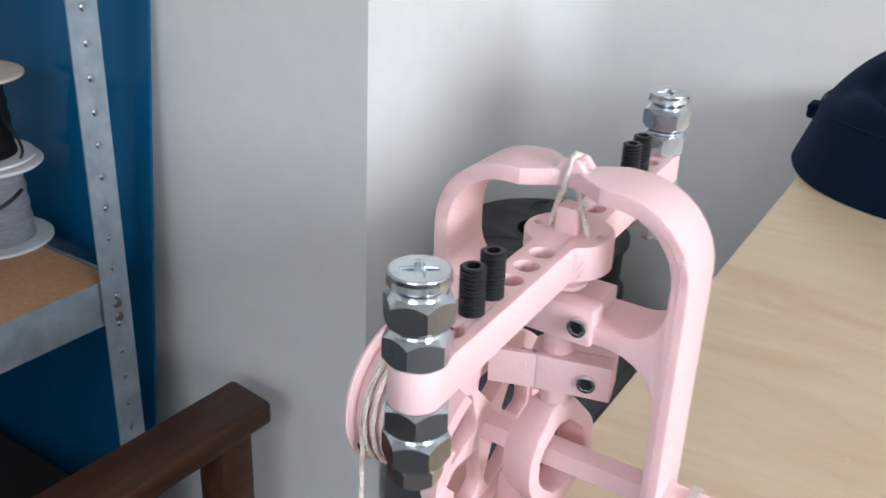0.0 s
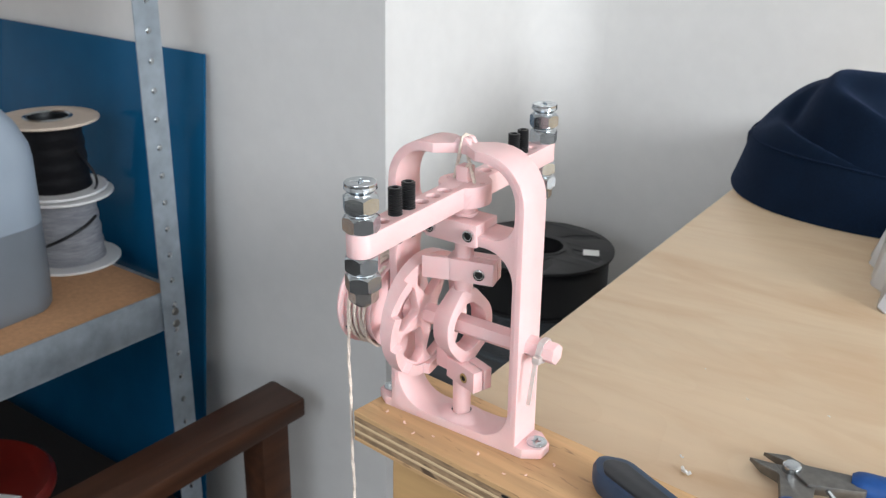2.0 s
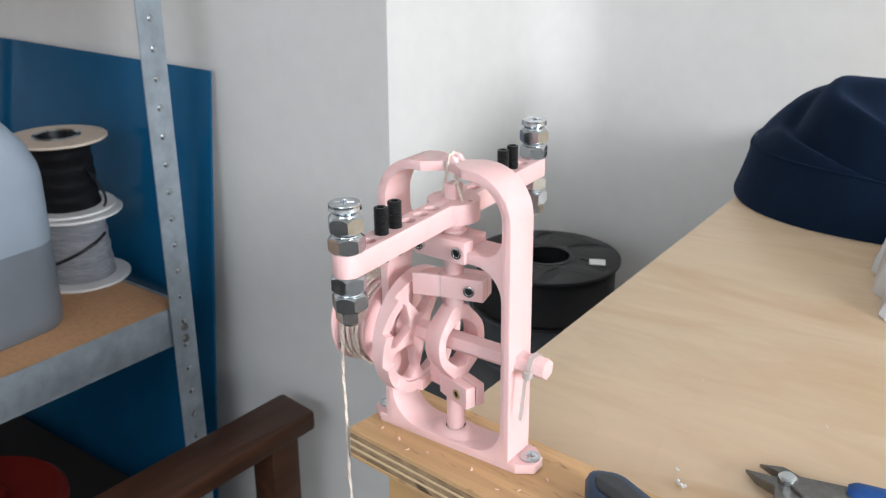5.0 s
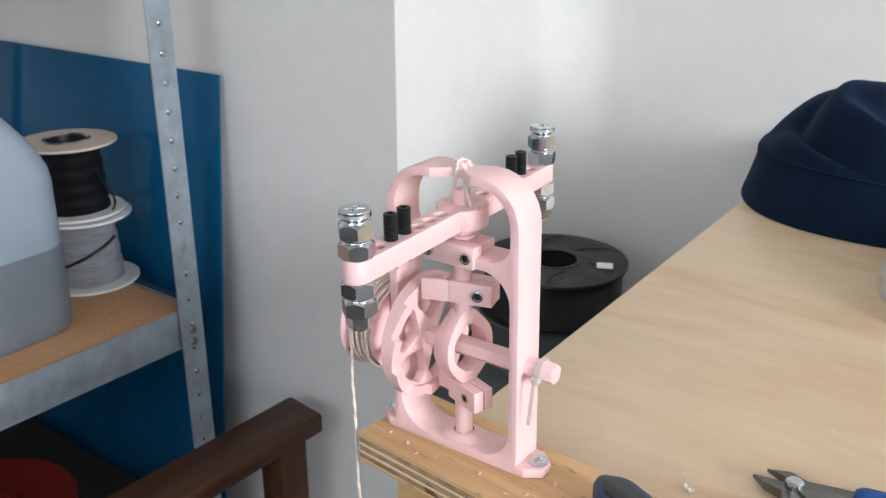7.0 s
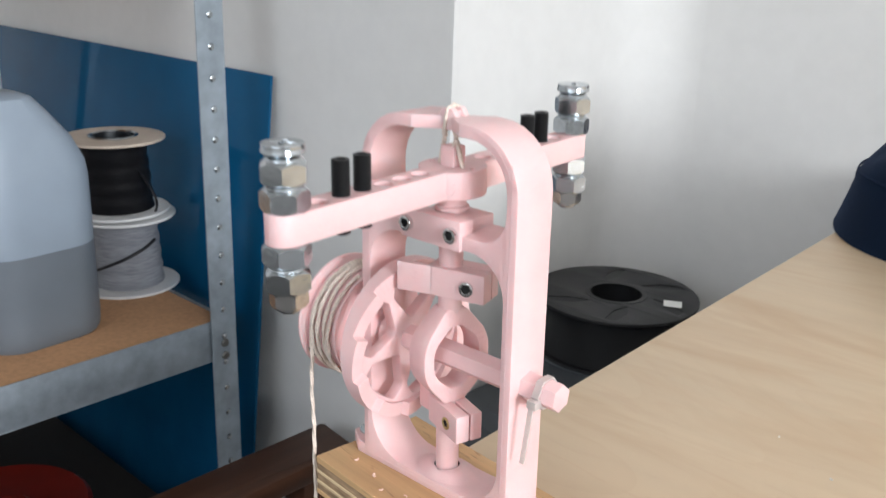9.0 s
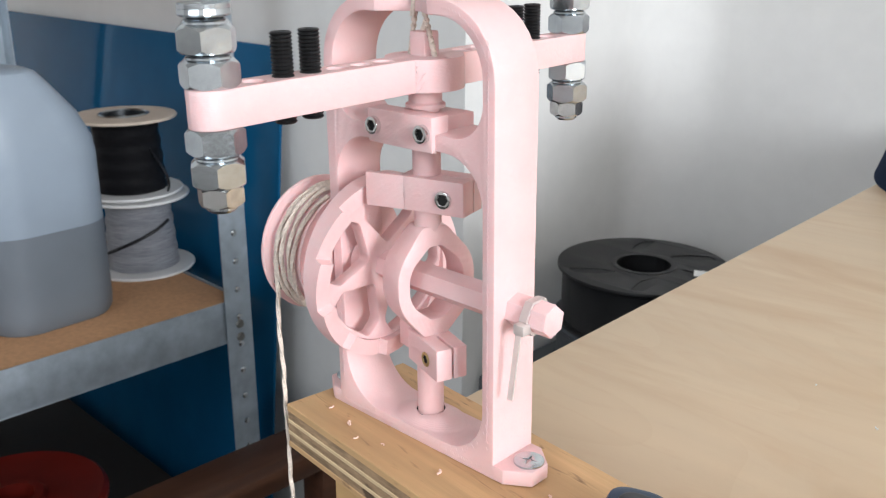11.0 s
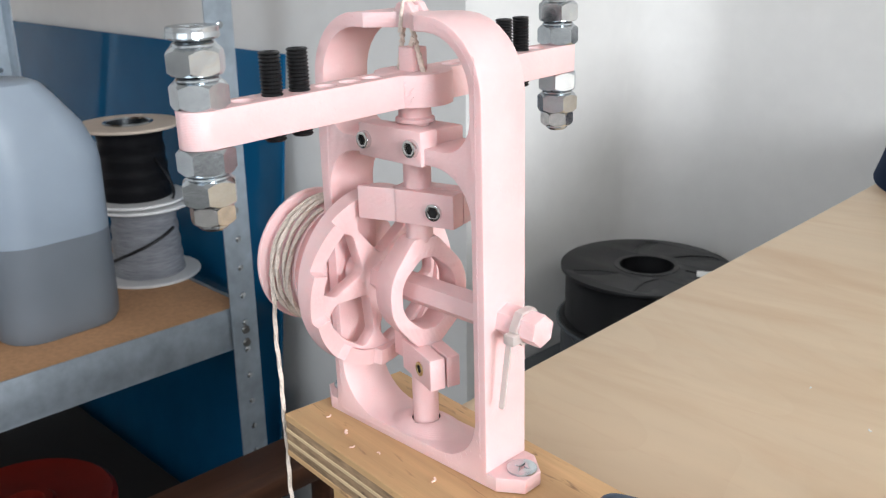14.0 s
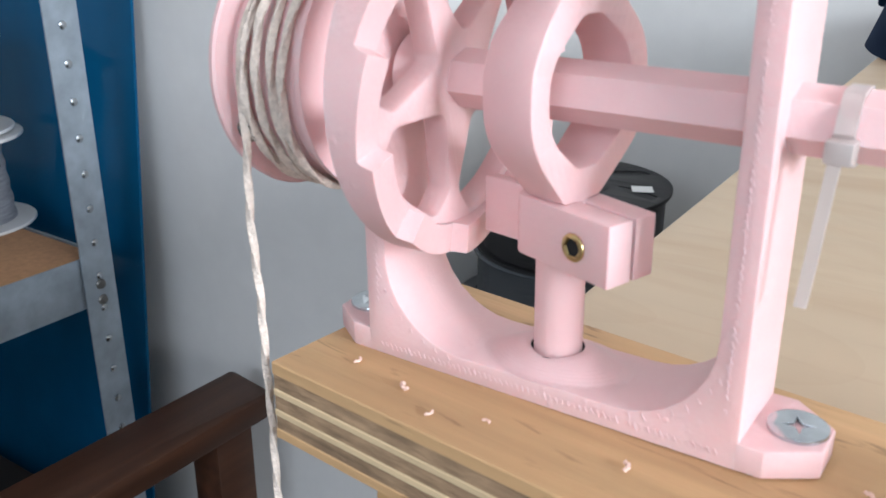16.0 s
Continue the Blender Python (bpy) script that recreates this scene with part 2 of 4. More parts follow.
def empty(name, m, label, category, group=""):
    ob = new(name)
    ob.matrix_world = m
    ob.empty_display_size = 0.02
    return tagged(ob, label, category, group)


def structure(ob, label):
    return tagged(ob, label, kind="structure")


def box(bm, x0, x1, y0, y1, z0, z1, bevel=0.0, m=None, seg=2):
    made = bmesh.ops.create_cube(bm, size=1.0)["verts"]
    t = Matrix.Translation(((x0 + x1) / 2, (y0 + y1) / 2, (z0 + z1) / 2)) @ Matrix.Diagonal((x1 - x0, y1 - y0, z1 - z0, 1))
    bmesh.ops.transform(bm, matrix=(m @ t) if m is not None else t, verts=made)
    if bevel:
        edges = list({e for v in made for e in v.link_edges})
        bmesh.ops.bevel(bm, geom=edges, offset=bevel, segments=seg, profile=0.5, affect='EDGES')
    return bm


def lathe(bm, prof, n=32, m=None, close=True):
    """Turns (r, z) pairs round z."""
    rings = []
    for r, z in prof:
        if r < 1e-7:
            rings.append([bm.verts.new((0, 0, z))])
        else:
            rings.append([bm.verts.new((r * math.cos(2 * math.pi * i / n), r * math.sin(2 * math.pi * i / n), z)) for i in range(n)])
    for a, b in zip(rings, rings[1:]):
        for i in range(n):
            j = (i + 1) % n
            if len(a) == 1 and len(b) == 1:
                continue
            if len(a) == 1:
                bm.faces.new((a[0], b[i], b[j]))
            elif len(b) == 1:
                bm.faces.new((a[i], a[j], b[0]))
            else:
                bm.faces.new((a[i], a[j], b[j], b[i]))
    if m is not None:
        bmesh.ops.transform(bm, matrix=m, verts=[v for ring in rings for v in ring])
    return bm


def rounded(points, n=8):
    """A closed outline from (x, y, radius) corners."""
    out = []
    k = len(points)
    for i, (x, y, r) in enumerate(points):
        p = Vector((x, y))
        if r <= 0:
            out.append((x, y))
            continue
        a = (Vector(points[i - 1][:2]) - p).normalized()
        b = (Vector(points[(i + 1) % k][:2]) - p).normalized()
        half = a.angle(b) / 2
        d = r / math.tan(half)
        c = p + (a + b).normalized() * (r / math.sin(half))
        s, e = p + a * d - c, p + b * d - c
        turn = s.angle_signed(e)
        for j in range(n + 1):
            q = Matrix.Rotation(-turn * j / n, 2) @ s
            out.append((c.x + q.x, c.y + q.y))
    return out


def extruded(bm, loops, depth, bevel=0.0, m=None):
    """Fills flat outlines with holes, gives them depth along z and rounds their edges."""
    cu = bpy.data.curves.new("outline", 'CURVE')
    cu.dimensions, cu.fill_mode = '2D', 'BOTH'
    cu.extrude, cu.bevel_depth, cu.bevel_resolution, cu.offset = depth / 2 - bevel, bevel, 1, -bevel
    for loop in loops:
        sp = cu.splines.new('POLY')
        sp.points.add(len(loop) - 1)
        for p, q in zip(sp.points, loop):
            p.co = (q[0], q[1], 0, 1)
        sp.use_cyclic_u = True
    tmp = bpy.data.objects.new("outline", cu)
    me = bpy.data.meshes.new_from_object(tmp)
    if m is not None:
        me.transform(m)
    bm.from_mesh(me)
    bpy.data.objects.remove(tmp)
    bpy.data.curves.remove(cu)
    bpy.data.meshes.remove(me)
    bmesh.ops.remove_doubles(bm, verts=bm.verts, dist=1e-6)
    return bm


def tube(bm, pts, r, n=8, cap=True, strands=0, twist=900.0):
    """Sweeps a round section, or twisted strands, along a line of points."""
    pts = [Vector(p) for p in pts]
    t0 = (pts[1] - pts[0]).normalized()
    side = t0.orthogonal().normalized()
    frames, run = [], 0.0
    for i, p in enumerate(pts):
        t = (pts[min(i + 1, len(pts) - 1)] - pts[max(i - 1, 0)]).normalized()
        side = (side - t * side.dot(t)).normalized()
        if i:
            run += (p - pts[i - 1]).length
        frames.append((p, side.copy(), t.cross(side), run))
    rings = []
    if strands:
        n = strands * 6
    for p, a, b, s in frames:
        ring = []
        for i in range(n):
            th = 2 * math.pi * i / n
            rad = r * (0.82 + 0.26 * math.cos(strands * (th - s * twist))) if strands else r
            ring.append(bm.verts.new(p + (a * math.cos(th) + b * math.sin(th)) * rad))
        rings.append(ring)
    for u, v in zip(rings, rings[1:]):
        for i in range(n):
            bm.faces.new((u[i], u[(i + 1) % n], v[(i + 1) % n], v[i]))
    if cap:
        bm.faces.new(rings[0][::-1])
        bm.faces.new(rings[-1])
    return bm


def hexagon(af, turn=0.0):
    return [(af / math.sqrt(3) * math.cos(math.pi / 3 * i + turn), af / math.sqrt(3) * math.sin(math.pi / 3 * i + turn)) for i in range(6)]


def nut(bm, z0, z1, af, hole, collar=0.0, turn=0.0):
    """A hexagon nut along z with turned corners and, for a lock nut, a rounded collar on top."""
    n = 96
    rf = af / 2 * 0.985
    rings = []

    def ring(z, limit, chamfer=0):
        out = []
        for i in range(n):
            a = 2 * math.pi * i / n
            w = ((a - turn) % (math.pi / 3)) - math.pi / 6
            r = min(af / 2 / math.cos(w), limit)
            out.append(bm.verts.new((r * math.cos(a), r * math.sin(a), z + chamfer * max(0.02, r - rf) * 0.95)))
        rings.append(out)
    ring(z0, hole), ring(z0, rf), ring(z0, af, 1), ring(z1, af, -1), ring(z1, rf)
    if collar:
        for k in range(1, 6):
            ang = math.pi / 2 * k / 5
            ring(z1 + collar * math.sin(ang), af / 2 * 0.9 - (1 - math.cos(ang)) * af * 0.12)
    ring(rings and (z1 + collar), hole)
    for a, b in zip(rings, rings[1:]):
        for i in range(n):
            bm.faces.new((a[i], a[(i + 1) % n], b[(i + 1) % n], b[i]))
    return bm


MM = Matrix.Scale(0.001, 4)


def mm(bm):
    bmesh.ops.transform(bm, matrix=MM, verts=bm.verts)
    return bm


def socket_screw(name, parent, m, mat, d=5.6, h=3.0, hex_af=3.0):
    bm = bmesh.new()
    circle = [(d / 2 * math.cos(2 * math.pi * i / 28), d / 2 * math.sin(2 * math.pi * i / 28)) for i in range(28)]
    extruded(bm, [circle, hexagon(hex_af)], h, 0.3, Matrix.Translation((0, 0, h / 2)))
    rim = set(bm.faces)
    # socket floor coloured near-black to stand for the shade inside
    lathe(bm, [(0, h * 0.3), (d * 0.42, h * 0.3)], 16)
    for f in bm.faces:
        f.material_index = 0 if f in rim else 1
    return part(name, mm(bm), [mat, shade_and_knot_black], parent, m=m)


# ---- room ----
def wall(name, x0, x1, y0, y1, z0, z1, mat, label):
    return structure(part(name, box(bmesh.new(), x0, x1, y0, y1, z0, z1), mat), label)


wall("floor", -2.15, 4.15, -2.75, 1.25, -0.1, 0.0, floor_mat, "dark floor under the desk and the shelves")
wall("ceiling", -2.15, 4.15, -2.75, 1.25, 2.5, 2.6, wall_mat, "white painted ceiling")
wall("wall_north", -0.556, 4.15, 1.108, 1.25, 0, 2.5, wall_mat, "white painted plaster wall behind the desk")
wall("wall_pier", -2.15, -0.556, 0.712, 1.25, 0, 2.5, wall_mat, "white plastered pier with a soft corner")
# the plaster runs round the inner corner in a soft hollow
bm = bmesh.new()
hollow = [(-0.558, 1.110), (-0.558, 1.018)] + [(-0.466 - 0.09 * math.cos(a), 1.018 + 0.09 * math.sin(a)) for a in [math.pi / 2 * i / 12 for i in range(13)]] + [(-0.466, 1.110)]
rows = [[bm.verts.new((x, y, z)) for x, y in hollow] for z in (0.0, 2.5)]
for i in range(len(hollow)):
    j = (i + 1) % len(hollow)
    bm.faces.new((rows[0][i], rows[0][j], rows[1][j], rows[1][i]))
bm.faces.new(rows[0][::-1])
bm.faces.new(rows[1])
structure(part("wall_corner", bm, wall_mat, smooth=60), "white plaster hollow between pier and wall")
wall("wall_west", -2.15, -2.0, -2.75, 0.712, 0, 2.5, wall_mat, "white painted wall behind the shelves")


def window_wall(name, along, label):
    bm = bmesh.new()
    if along == "y":
        box(bm, 4.0, 4.15, -2.6, 1.108, 0, 1.2), box(bm, 4.0, 4.15, -2.6, 1.108, 2.4, 2.5)
        box(bm, 4.0, 4.15, -2.6, -1.55, 1.2, 2.4), box(bm, 4.0, 4.15, 0.05, 1.108, 1.2, 2.4)
    else:
        box(bm, -2.0, 4.15, -2.75, -2.6, 0, 1.2), box(bm, -2.0, 4.15, -2.75, -2.6, 2.4, 2.5)
        box(bm, -2.0, -0.3, -2.75, -2.6, 1.2, 2.4), box(bm, 1.3, 4.15, -2.75, -2.6, 1.2, 2.4)
    return structure(part(name, bm, wall_mat), label)


window_wall("wall_east", "y", "white wall with a window opening")
window_wall("wall_south", "x", "white wall with a window opening")

# ---- desk ----
DESK = pose(-0.118, 0.181, 0, 0, 0, 1.7)
desk = empty("desk", DESK, "light beech laminate desk with a bare wooden front edge", "desk")
part("desktop", box(bmesh.new(), 0.0, 1.5, 0.0, 0.905, 0.722, 0.75, 0.002), laminate, desk)
part("front_edge", box(bmesh.new(), 0.003, 1.497, -0.007, -0.0005, 0.700, 0.7475, 0.0015), pine, desk, "bare pine front edge")
for lx in (0.06, 1.40):
    for ly in (0.06, 0.82):
        part("leg", box(bmesh.new(), lx, lx + 0.05, ly, ly + 0.05, 0.0, 0.7215, 0.003), laminate, desk)

# ---- plywood base ----
PLY = pose(-0.1385, 0.1722, 0.7505, 0, 0, -5.2)
board = empty("plywood_board", PLY, "strip of plywood with rough sawn layered edges lying on the desk", "plywood")
LAYERS = [(0, 2.3, ply_face), (2.3, 5.2, ply_dark), (5.2, 6.8, ply_light), (6.8, 9.9, ply_dark), (9.9, 11.5, ply_light), (11.5, 14.6, ply_dark), (14.6, 17.5, ply_face)]
for z0, z1, mt in LAYERS:
    bm = bmesh.new()
    inset = 0.25 if mt is ply_dark else 0.0
    box(bm, inset, 171 - inset, inset, 54 - inset, z0, z1 - 0.02, 0.25 if not inset else 0, seg=1)
    part("ply_layer", mm(bm), mt, board)

# ---- the printed escapement; its own millimetres, from the foot of the upright arbor ----
AXIS = (-0.0886, 0.1974, 0.7682)
# the print leans a little on its uneven feet
model = empty("escapement_model", Matrix.Translation(AXIS) @ Matrix.Rotation(radians(1.0), 4, 'X') @ Matrix.Rotation(radians(-0.3), 4, 'Y'), "pink printed clock escapement screwed to a plywood strip", "clock model")
UP = Matrix.Rotation(radians(90), 4, 'X')          # outline x, y become x, z
ALONG = Matrix.Rotation(radians(90), 4, 'Y')       # z becomes x
W, T, DEEP, TOP = 37.2, 4.7, 19.0, 145.6
MID = -0.3                                          # middle of the frame's depth
IN = W - T

# frame: uprights, cross member and base in one piece
outer = rounded([(-11, TOP, 0), (-W, TOP, 22), (-W, 0, 0), (W, 0, 0), (W, TOP, 22), (11, TOP, 0), (11, TOP - 4.6, 0), (IN, TOP - 4.6, 17),
                 (IN, 106.8, 11), (-IN, 106.8, 11), (-IN, TOP - 4.6, 17), (-11, TOP - 4.6, 0)])
inner = rounded([(-IN, 4.6, 17), (IN, 4.6, 17), (IN, 101.8, 15), (-IN, 101.8, 15)])
bm = bmesh.new()
extruded(bm, [outer, inner], DEEP, 0.35, Matrix.Translation((0, MID, 0)) @ UP)
frame_part = part("frame", mm(bm), pink, model)
# narrow neck of the top with its thread saddle
bm = bmesh.new()
plan = rounded([(-11.2, -9.8, 0), (-2.6, -3.6, 2), (2.6, -3.6, 2), (11.2, -9.8, 0), (11.2, 9.2, 0), (2.6, 3.4, 2), (-2.6, 3.4, 2), (-11.2, 9.2, 0)], 4)
extruded(bm, [plan], 4.6, 0.3, Matrix.Translation((0, 0, TOP - 2.3)))
for sy in (-2.3, 2.3):
    saddle = rounded([(-9, TOP - 2, 0), (9, TOP - 2, 0), (4.0, TOP + 0.4, 3), (2.2, TOP + 2.9, 1.3), (-2.2, TOP + 2.9, 1.3), (-4.0, TOP + 0.4, 3)], 4)
    extruded(bm, [saddle], 2.4, 0.3, Matrix.Translation((0, sy, 0)) @ UP)
box(bm, -2.2, 2.2, -1.5, 1.5, TOP - 1, TOP + 1.8)
part("top_neck", mm(bm), pink_z, frame_part, "narrow pink neck with a notch for the thread")
# boss round the lower bearing
bm = bmesh.new()
mound = [(15.6 - 9.6 * i / 18, 4.55 + 1.55 * (1 - math.cos(math.pi * i / 18))) for i in range(19)] + [(5.6, 7.6), (5.35, 7.2)]
lathe(bm, mound, 56, Matrix.Diagonal((1, 0.64, 1, 1)))
for v in bm.verts:
    q = math.hypot(v.co.x, v.co.y)
    if v.co.z > 7.0 and q < 5.7:
        v.co.x, v.co.y = v.co.x * 5.0 / q, v.co.y * 5.0 / q
lathe(bm, [(5.0, 7.2), (4.95, 4.68), (0.0, 4.68)], 56)
# the gap round the arbor gets its shade as near-black colour
rim = [f for f in bm.faces if max(v.co.z for v in f.verts) < 7.25 and max(math.hypot(v.co.x, v.co.y) for v in f.verts) < 5.45]
for f in rim:
    f.material_index = 1
part("bearing_boss", mm(bm), [pink_z, shade_and_knot_black], frame_part)
# feet with countersunk screws
for sx in (-1, 1):
    foot = rounded([(35.5, -9.75, 0), (41.2, -9.75, 0.5), (48.9, -4.6, 0.5), (48.9, 3.0, 0.5), (41.4, 9.1, 0.5), (35.5, 9.1, 0)], 2)
    foot = [(sx * x, y) for x, y in foot]
    bm = bmesh.new()
    extruded(bm, [foot if sx > 0 else foot[::-1]], 5.0, 0.35, Matrix.Translation((0, 0, 2.5)))
    part("foot", mm(bm), pink_z, frame_part)
    bm = bmesh.new()
    r = 4.9
    disc = [(r * math.cos(2 * math.pi * i / 36), r * math.sin(2 * math.pi * i / 36)) for i in range(36)]
    star = []
    for i in range(16):
        a = 2 * math.pi * i / 16
        q = 2.5 if i % 4 == 0 else (0.75 if i % 4 == 2 else 1.0)
        star.append((q * math.cos(a + 0.4), q * math.sin(a + 0.4)))
    extruded(bm, [disc, star], 1.4, 0.25, Matrix.Translation((0, 0, 0.7)))
    rim = set(bm.faces)
    # floor of the cross recess, blackened in place of its shade
    lathe(bm, [(0, 0.1), (3.6, 0.1)], 16)
    for f in bm.faces:
        f.material_index = 0 if f in rim else 1
    part("wood_screw", mm(bm), [zinc, black_steel_and_shade], frame_part, "zinc countersunk wood screw", m=Matrix.Translation((sx * 0.0437, 0.0000, 0.0043)) @ Matrix.Rotation(0.5 + sx, 4, 'Z'))

# short raised dashes that the print left along the front of the frame
rt = random.Random(12)
bm = bmesh.new()
runs = [(-34 + 1.15 * i, 2.3) for i in range(60)] + [(34.6, 10 + 1.3 * i) for i in range(98)] + [(-34.6, 12 + 1.5 * i) for i in range(20)]
runs += [(-IN + 17 - 19.4 * math.cos(a), 23 - 19.4 * math.sin(a)) for a in [0.16 * i for i in range(10)]]
runs += [(IN - 17 + 19.4 * math.cos(a), 23 - 19.4 * math.sin(a)) for a in [0.14 * i for i in range(11)]]
runs += [(IN - 17 + 19.3 * math.cos(a), TOP - 21.6 + 19.3 * math.sin(a)) for a in [0.07 * i for i in range(22)]]
for x, z in runs:
    if rt.random() < 0.08:
        continue
    m = Matrix.Translation((x + rt.uniform(-0.08, 0.08), MID - DEEP / 2, z + rt.uniform(-0.12, 0.12))) @ Matrix.Rotation(radians(rt.uniform(-32, -20)), 4, 'Y')
    w, l = rt.uniform(0.12, 0.18), rt.uniform(0.4, 0.75)
    box(bm, -w, w, -rt.uniform(0.08, 0.15), 0.1, -l, l, m=m)
tagged(part("print_relief", mm(bm), pink_z, frame_part), kind="stuff")

# clamp on the cross member
bm = bmesh.new()
box(bm, -14.6, 13.8, -11.2, -4.0, 101.2, 112.0, 0.5)
box(bm, -9.5, 12.0, -4.5, 9.2, 101.4, 111.0, 0.5)
clamp = part("bearing_clamp", mm(bm), pink_z, model)
for sx in (-11.2, 10.2):
    socket_screw("cap_screw", clamp, Matrix.Translation((sx * 0.001, -0.0108, 0.1068)) @ Matrix.Rotation(radians(90), 4, 'X'), steel, 5.6, 2.2)

# upright arbor with its eye round the wheel axle
ARB = radians(0)
arbor_m = Matrix.Rotation(ARB, 4, 'Z')
bm = bmesh.new()
lathe(bm, [(0, 2), (4.5, 2), (4.5, 38.5), (4.0, 39)], 32)
arbor = part("arbor", mm(bm), pink_z, model, m=arbor_m)
bm = bmesh.new()
lathe(bm, [(4.0, 70), (4.5, 71), (4.5, 112), (6.2, 112.3), (6.2, 113.4), (5.2, 114), (5.2, 118.4)], 32)
part("upper_arbor", mm(bm), pink_z, arbor)
part("top_pin", mm(box(bmesh.new(), -3.2, 3.2, -3.2, 3.2, 118, 135.2, 0.6)), pink_z, arbor)
EYE_TURN = Matrix.Rotation(radians(-14), 4, 'Z')
eye_out = rounded([(-4.4, 36.8, 2), (4.4, 36.8, 2), (14.4, 48.2, 16), (14.4, 62.6, 16), (4.4, 74.6, 3), (-4.4, 74.6, 3), (-14.4, 62.6, 16), (-14.4, 48.2, 16)], 8)
eye_in = rounded([(-2.2, 43.0, 3), (2.2, 43.0, 3), (10.0, 49.6, 10), (10.0, 61.2, 10), (2.2, 68.0, 3), (-2.2, 68.0, 3), (-10.0, 61.2, 10), (-10.0, 49.6, 10)], 6)
bm = bmesh.new()
extruded(bm, [eye_out, eye_in[::-1]], 11.0, 0.5, EYE_TURN @ Matrix.Rotation(radians(90), 4, 'Z') @ UP)
# the ring narrows to the arbor's own thickness at its two ends
for v in bm.verts:
    k = min(1.0, max(0.0, (abs(v.co.z - 55.5) - 9.0) / 10.0))
    q = EYE_TURN.inverted() @ v.co
    q.x *= 1 - 0.22 * k
    v.co = EYE_TURN @ q
part("eye", mm(bm), pink_x, arbor, "pink open eye that the wheel axle passes through")


def pallet(name, turn, z, h, reach, tail, hw, back=0.0):
    """A split clamp on the arbor with a flat pallet to the wheel."""
    bm = bmesh.new()
    m = Matrix.Rotation(radians(turn), 4, 'Z')
    plan = rounded([(-7, -hw, 3), (tail, -hw, 0.4), (tail, -0.4, 0), (5, -0.4, 0), (5, 0.4, 0), (tail, 0.4, 0), (tail, hw - 0.6, 0.4), (-7, hw, 3)], 5)
    extruded(bm, [plan], h, 0.35, Matrix.Translation((0, 0, z)))
    flag = [(x, y + back) for x, y in rounded([(-5, -hw + 0.1, 0), (-5, -3.2, 0), (-9, -4.0, 3), (-reach, -4.8, 0.3), (-reach, -7.4, 0.3), (-8, -hw - 0.2, 2)], 4)]
    extruded(bm, [flag[::-1]], h, 0.3, Matrix.Translation((0, 0, z)))
    ob = part(name, mm(bm), pink_z, arbor, m=m)
    return ob, m


upper, m_up = pallet("upper_pallet", 15, 85.6, 11.0, 18.5, 16.6, 6.5)
lower, m_lo = pallet("lower_pallet", -18, 31.4, 11.0, 17.5, 16.4, 5.8, 4.2)
socket_screw("cap_screw", arbor, m_up @ Matrix.Translation((0.0098, -0.00655, 0.0852)) @ Matrix.Rotation(radians(90), 4, 'X'), steel, 5.6, 1.2)
socket_screw("threaded_insert", arbor, m_lo @ Matrix.Translation((0.0088, -0.00585, 0.0312)) @ Matrix.Rotation(radians(90), 4, 'X'), brass, 5.0, 0.6, 2.8)

# foliot beam with its bolt weights
BEAM = Matrix.Rotation(radians(93), 4, 'Z')
Z0, Z1, R = 118.2, 128.0, 77.0


def circle(cx, cy, r, n=20):
    return [(cx + r * math.cos(2 * math.pi * i / n), cy + r * math.sin(2 * math.pi * i / n)) for i in range(n)]


hub = [(12.2 * math.cos(a), 12.2 * math.sin(a)) for a in [radians(30 + 10 * i) for i in range(13)]]
edge = [(R + 6.4, 5.8, 5.6), (12, 5.8, 0)] + [(x, y, 0) for x, y in hub] + [(-12, 5.8, 0), (-R - 6.4, 5.8, 5.6), (-R - 6.4, -5.8, 5.6), (-12, -5.8, 0)] + [(-x, -y, 0) for x, y in hub] + [(12, -5.8, 0), (R + 6.4, -5.8, 5.6)]
holes = [circle(s * x, 0, 3.2)[::-1] for s in (-1, 1) for x in (17.5, 26.5, 35.5, 64.0)]
holes += [circle(0, 9.2, 1.2, 10)[::-1], circle(0, -9.2, 1.2, 10)[::-1]]
bm = bmesh.new()
extruded(bm, [rounded(edge, 6)] + holes, Z1 - Z0, 0.3, Matrix.Translation((0, 0, (Z0 + Z1) / 2)))
beam = part("foliot_beam", mm(bm), pink_z, model, "pink balance beam with a row of holes", m=BEAM)


def put(name, bm, mat, x, label=""):
    return part(name, mm(bm), mat, beam, label, 11, m=Matrix.Translation((x * 0.001, 0, 0)))


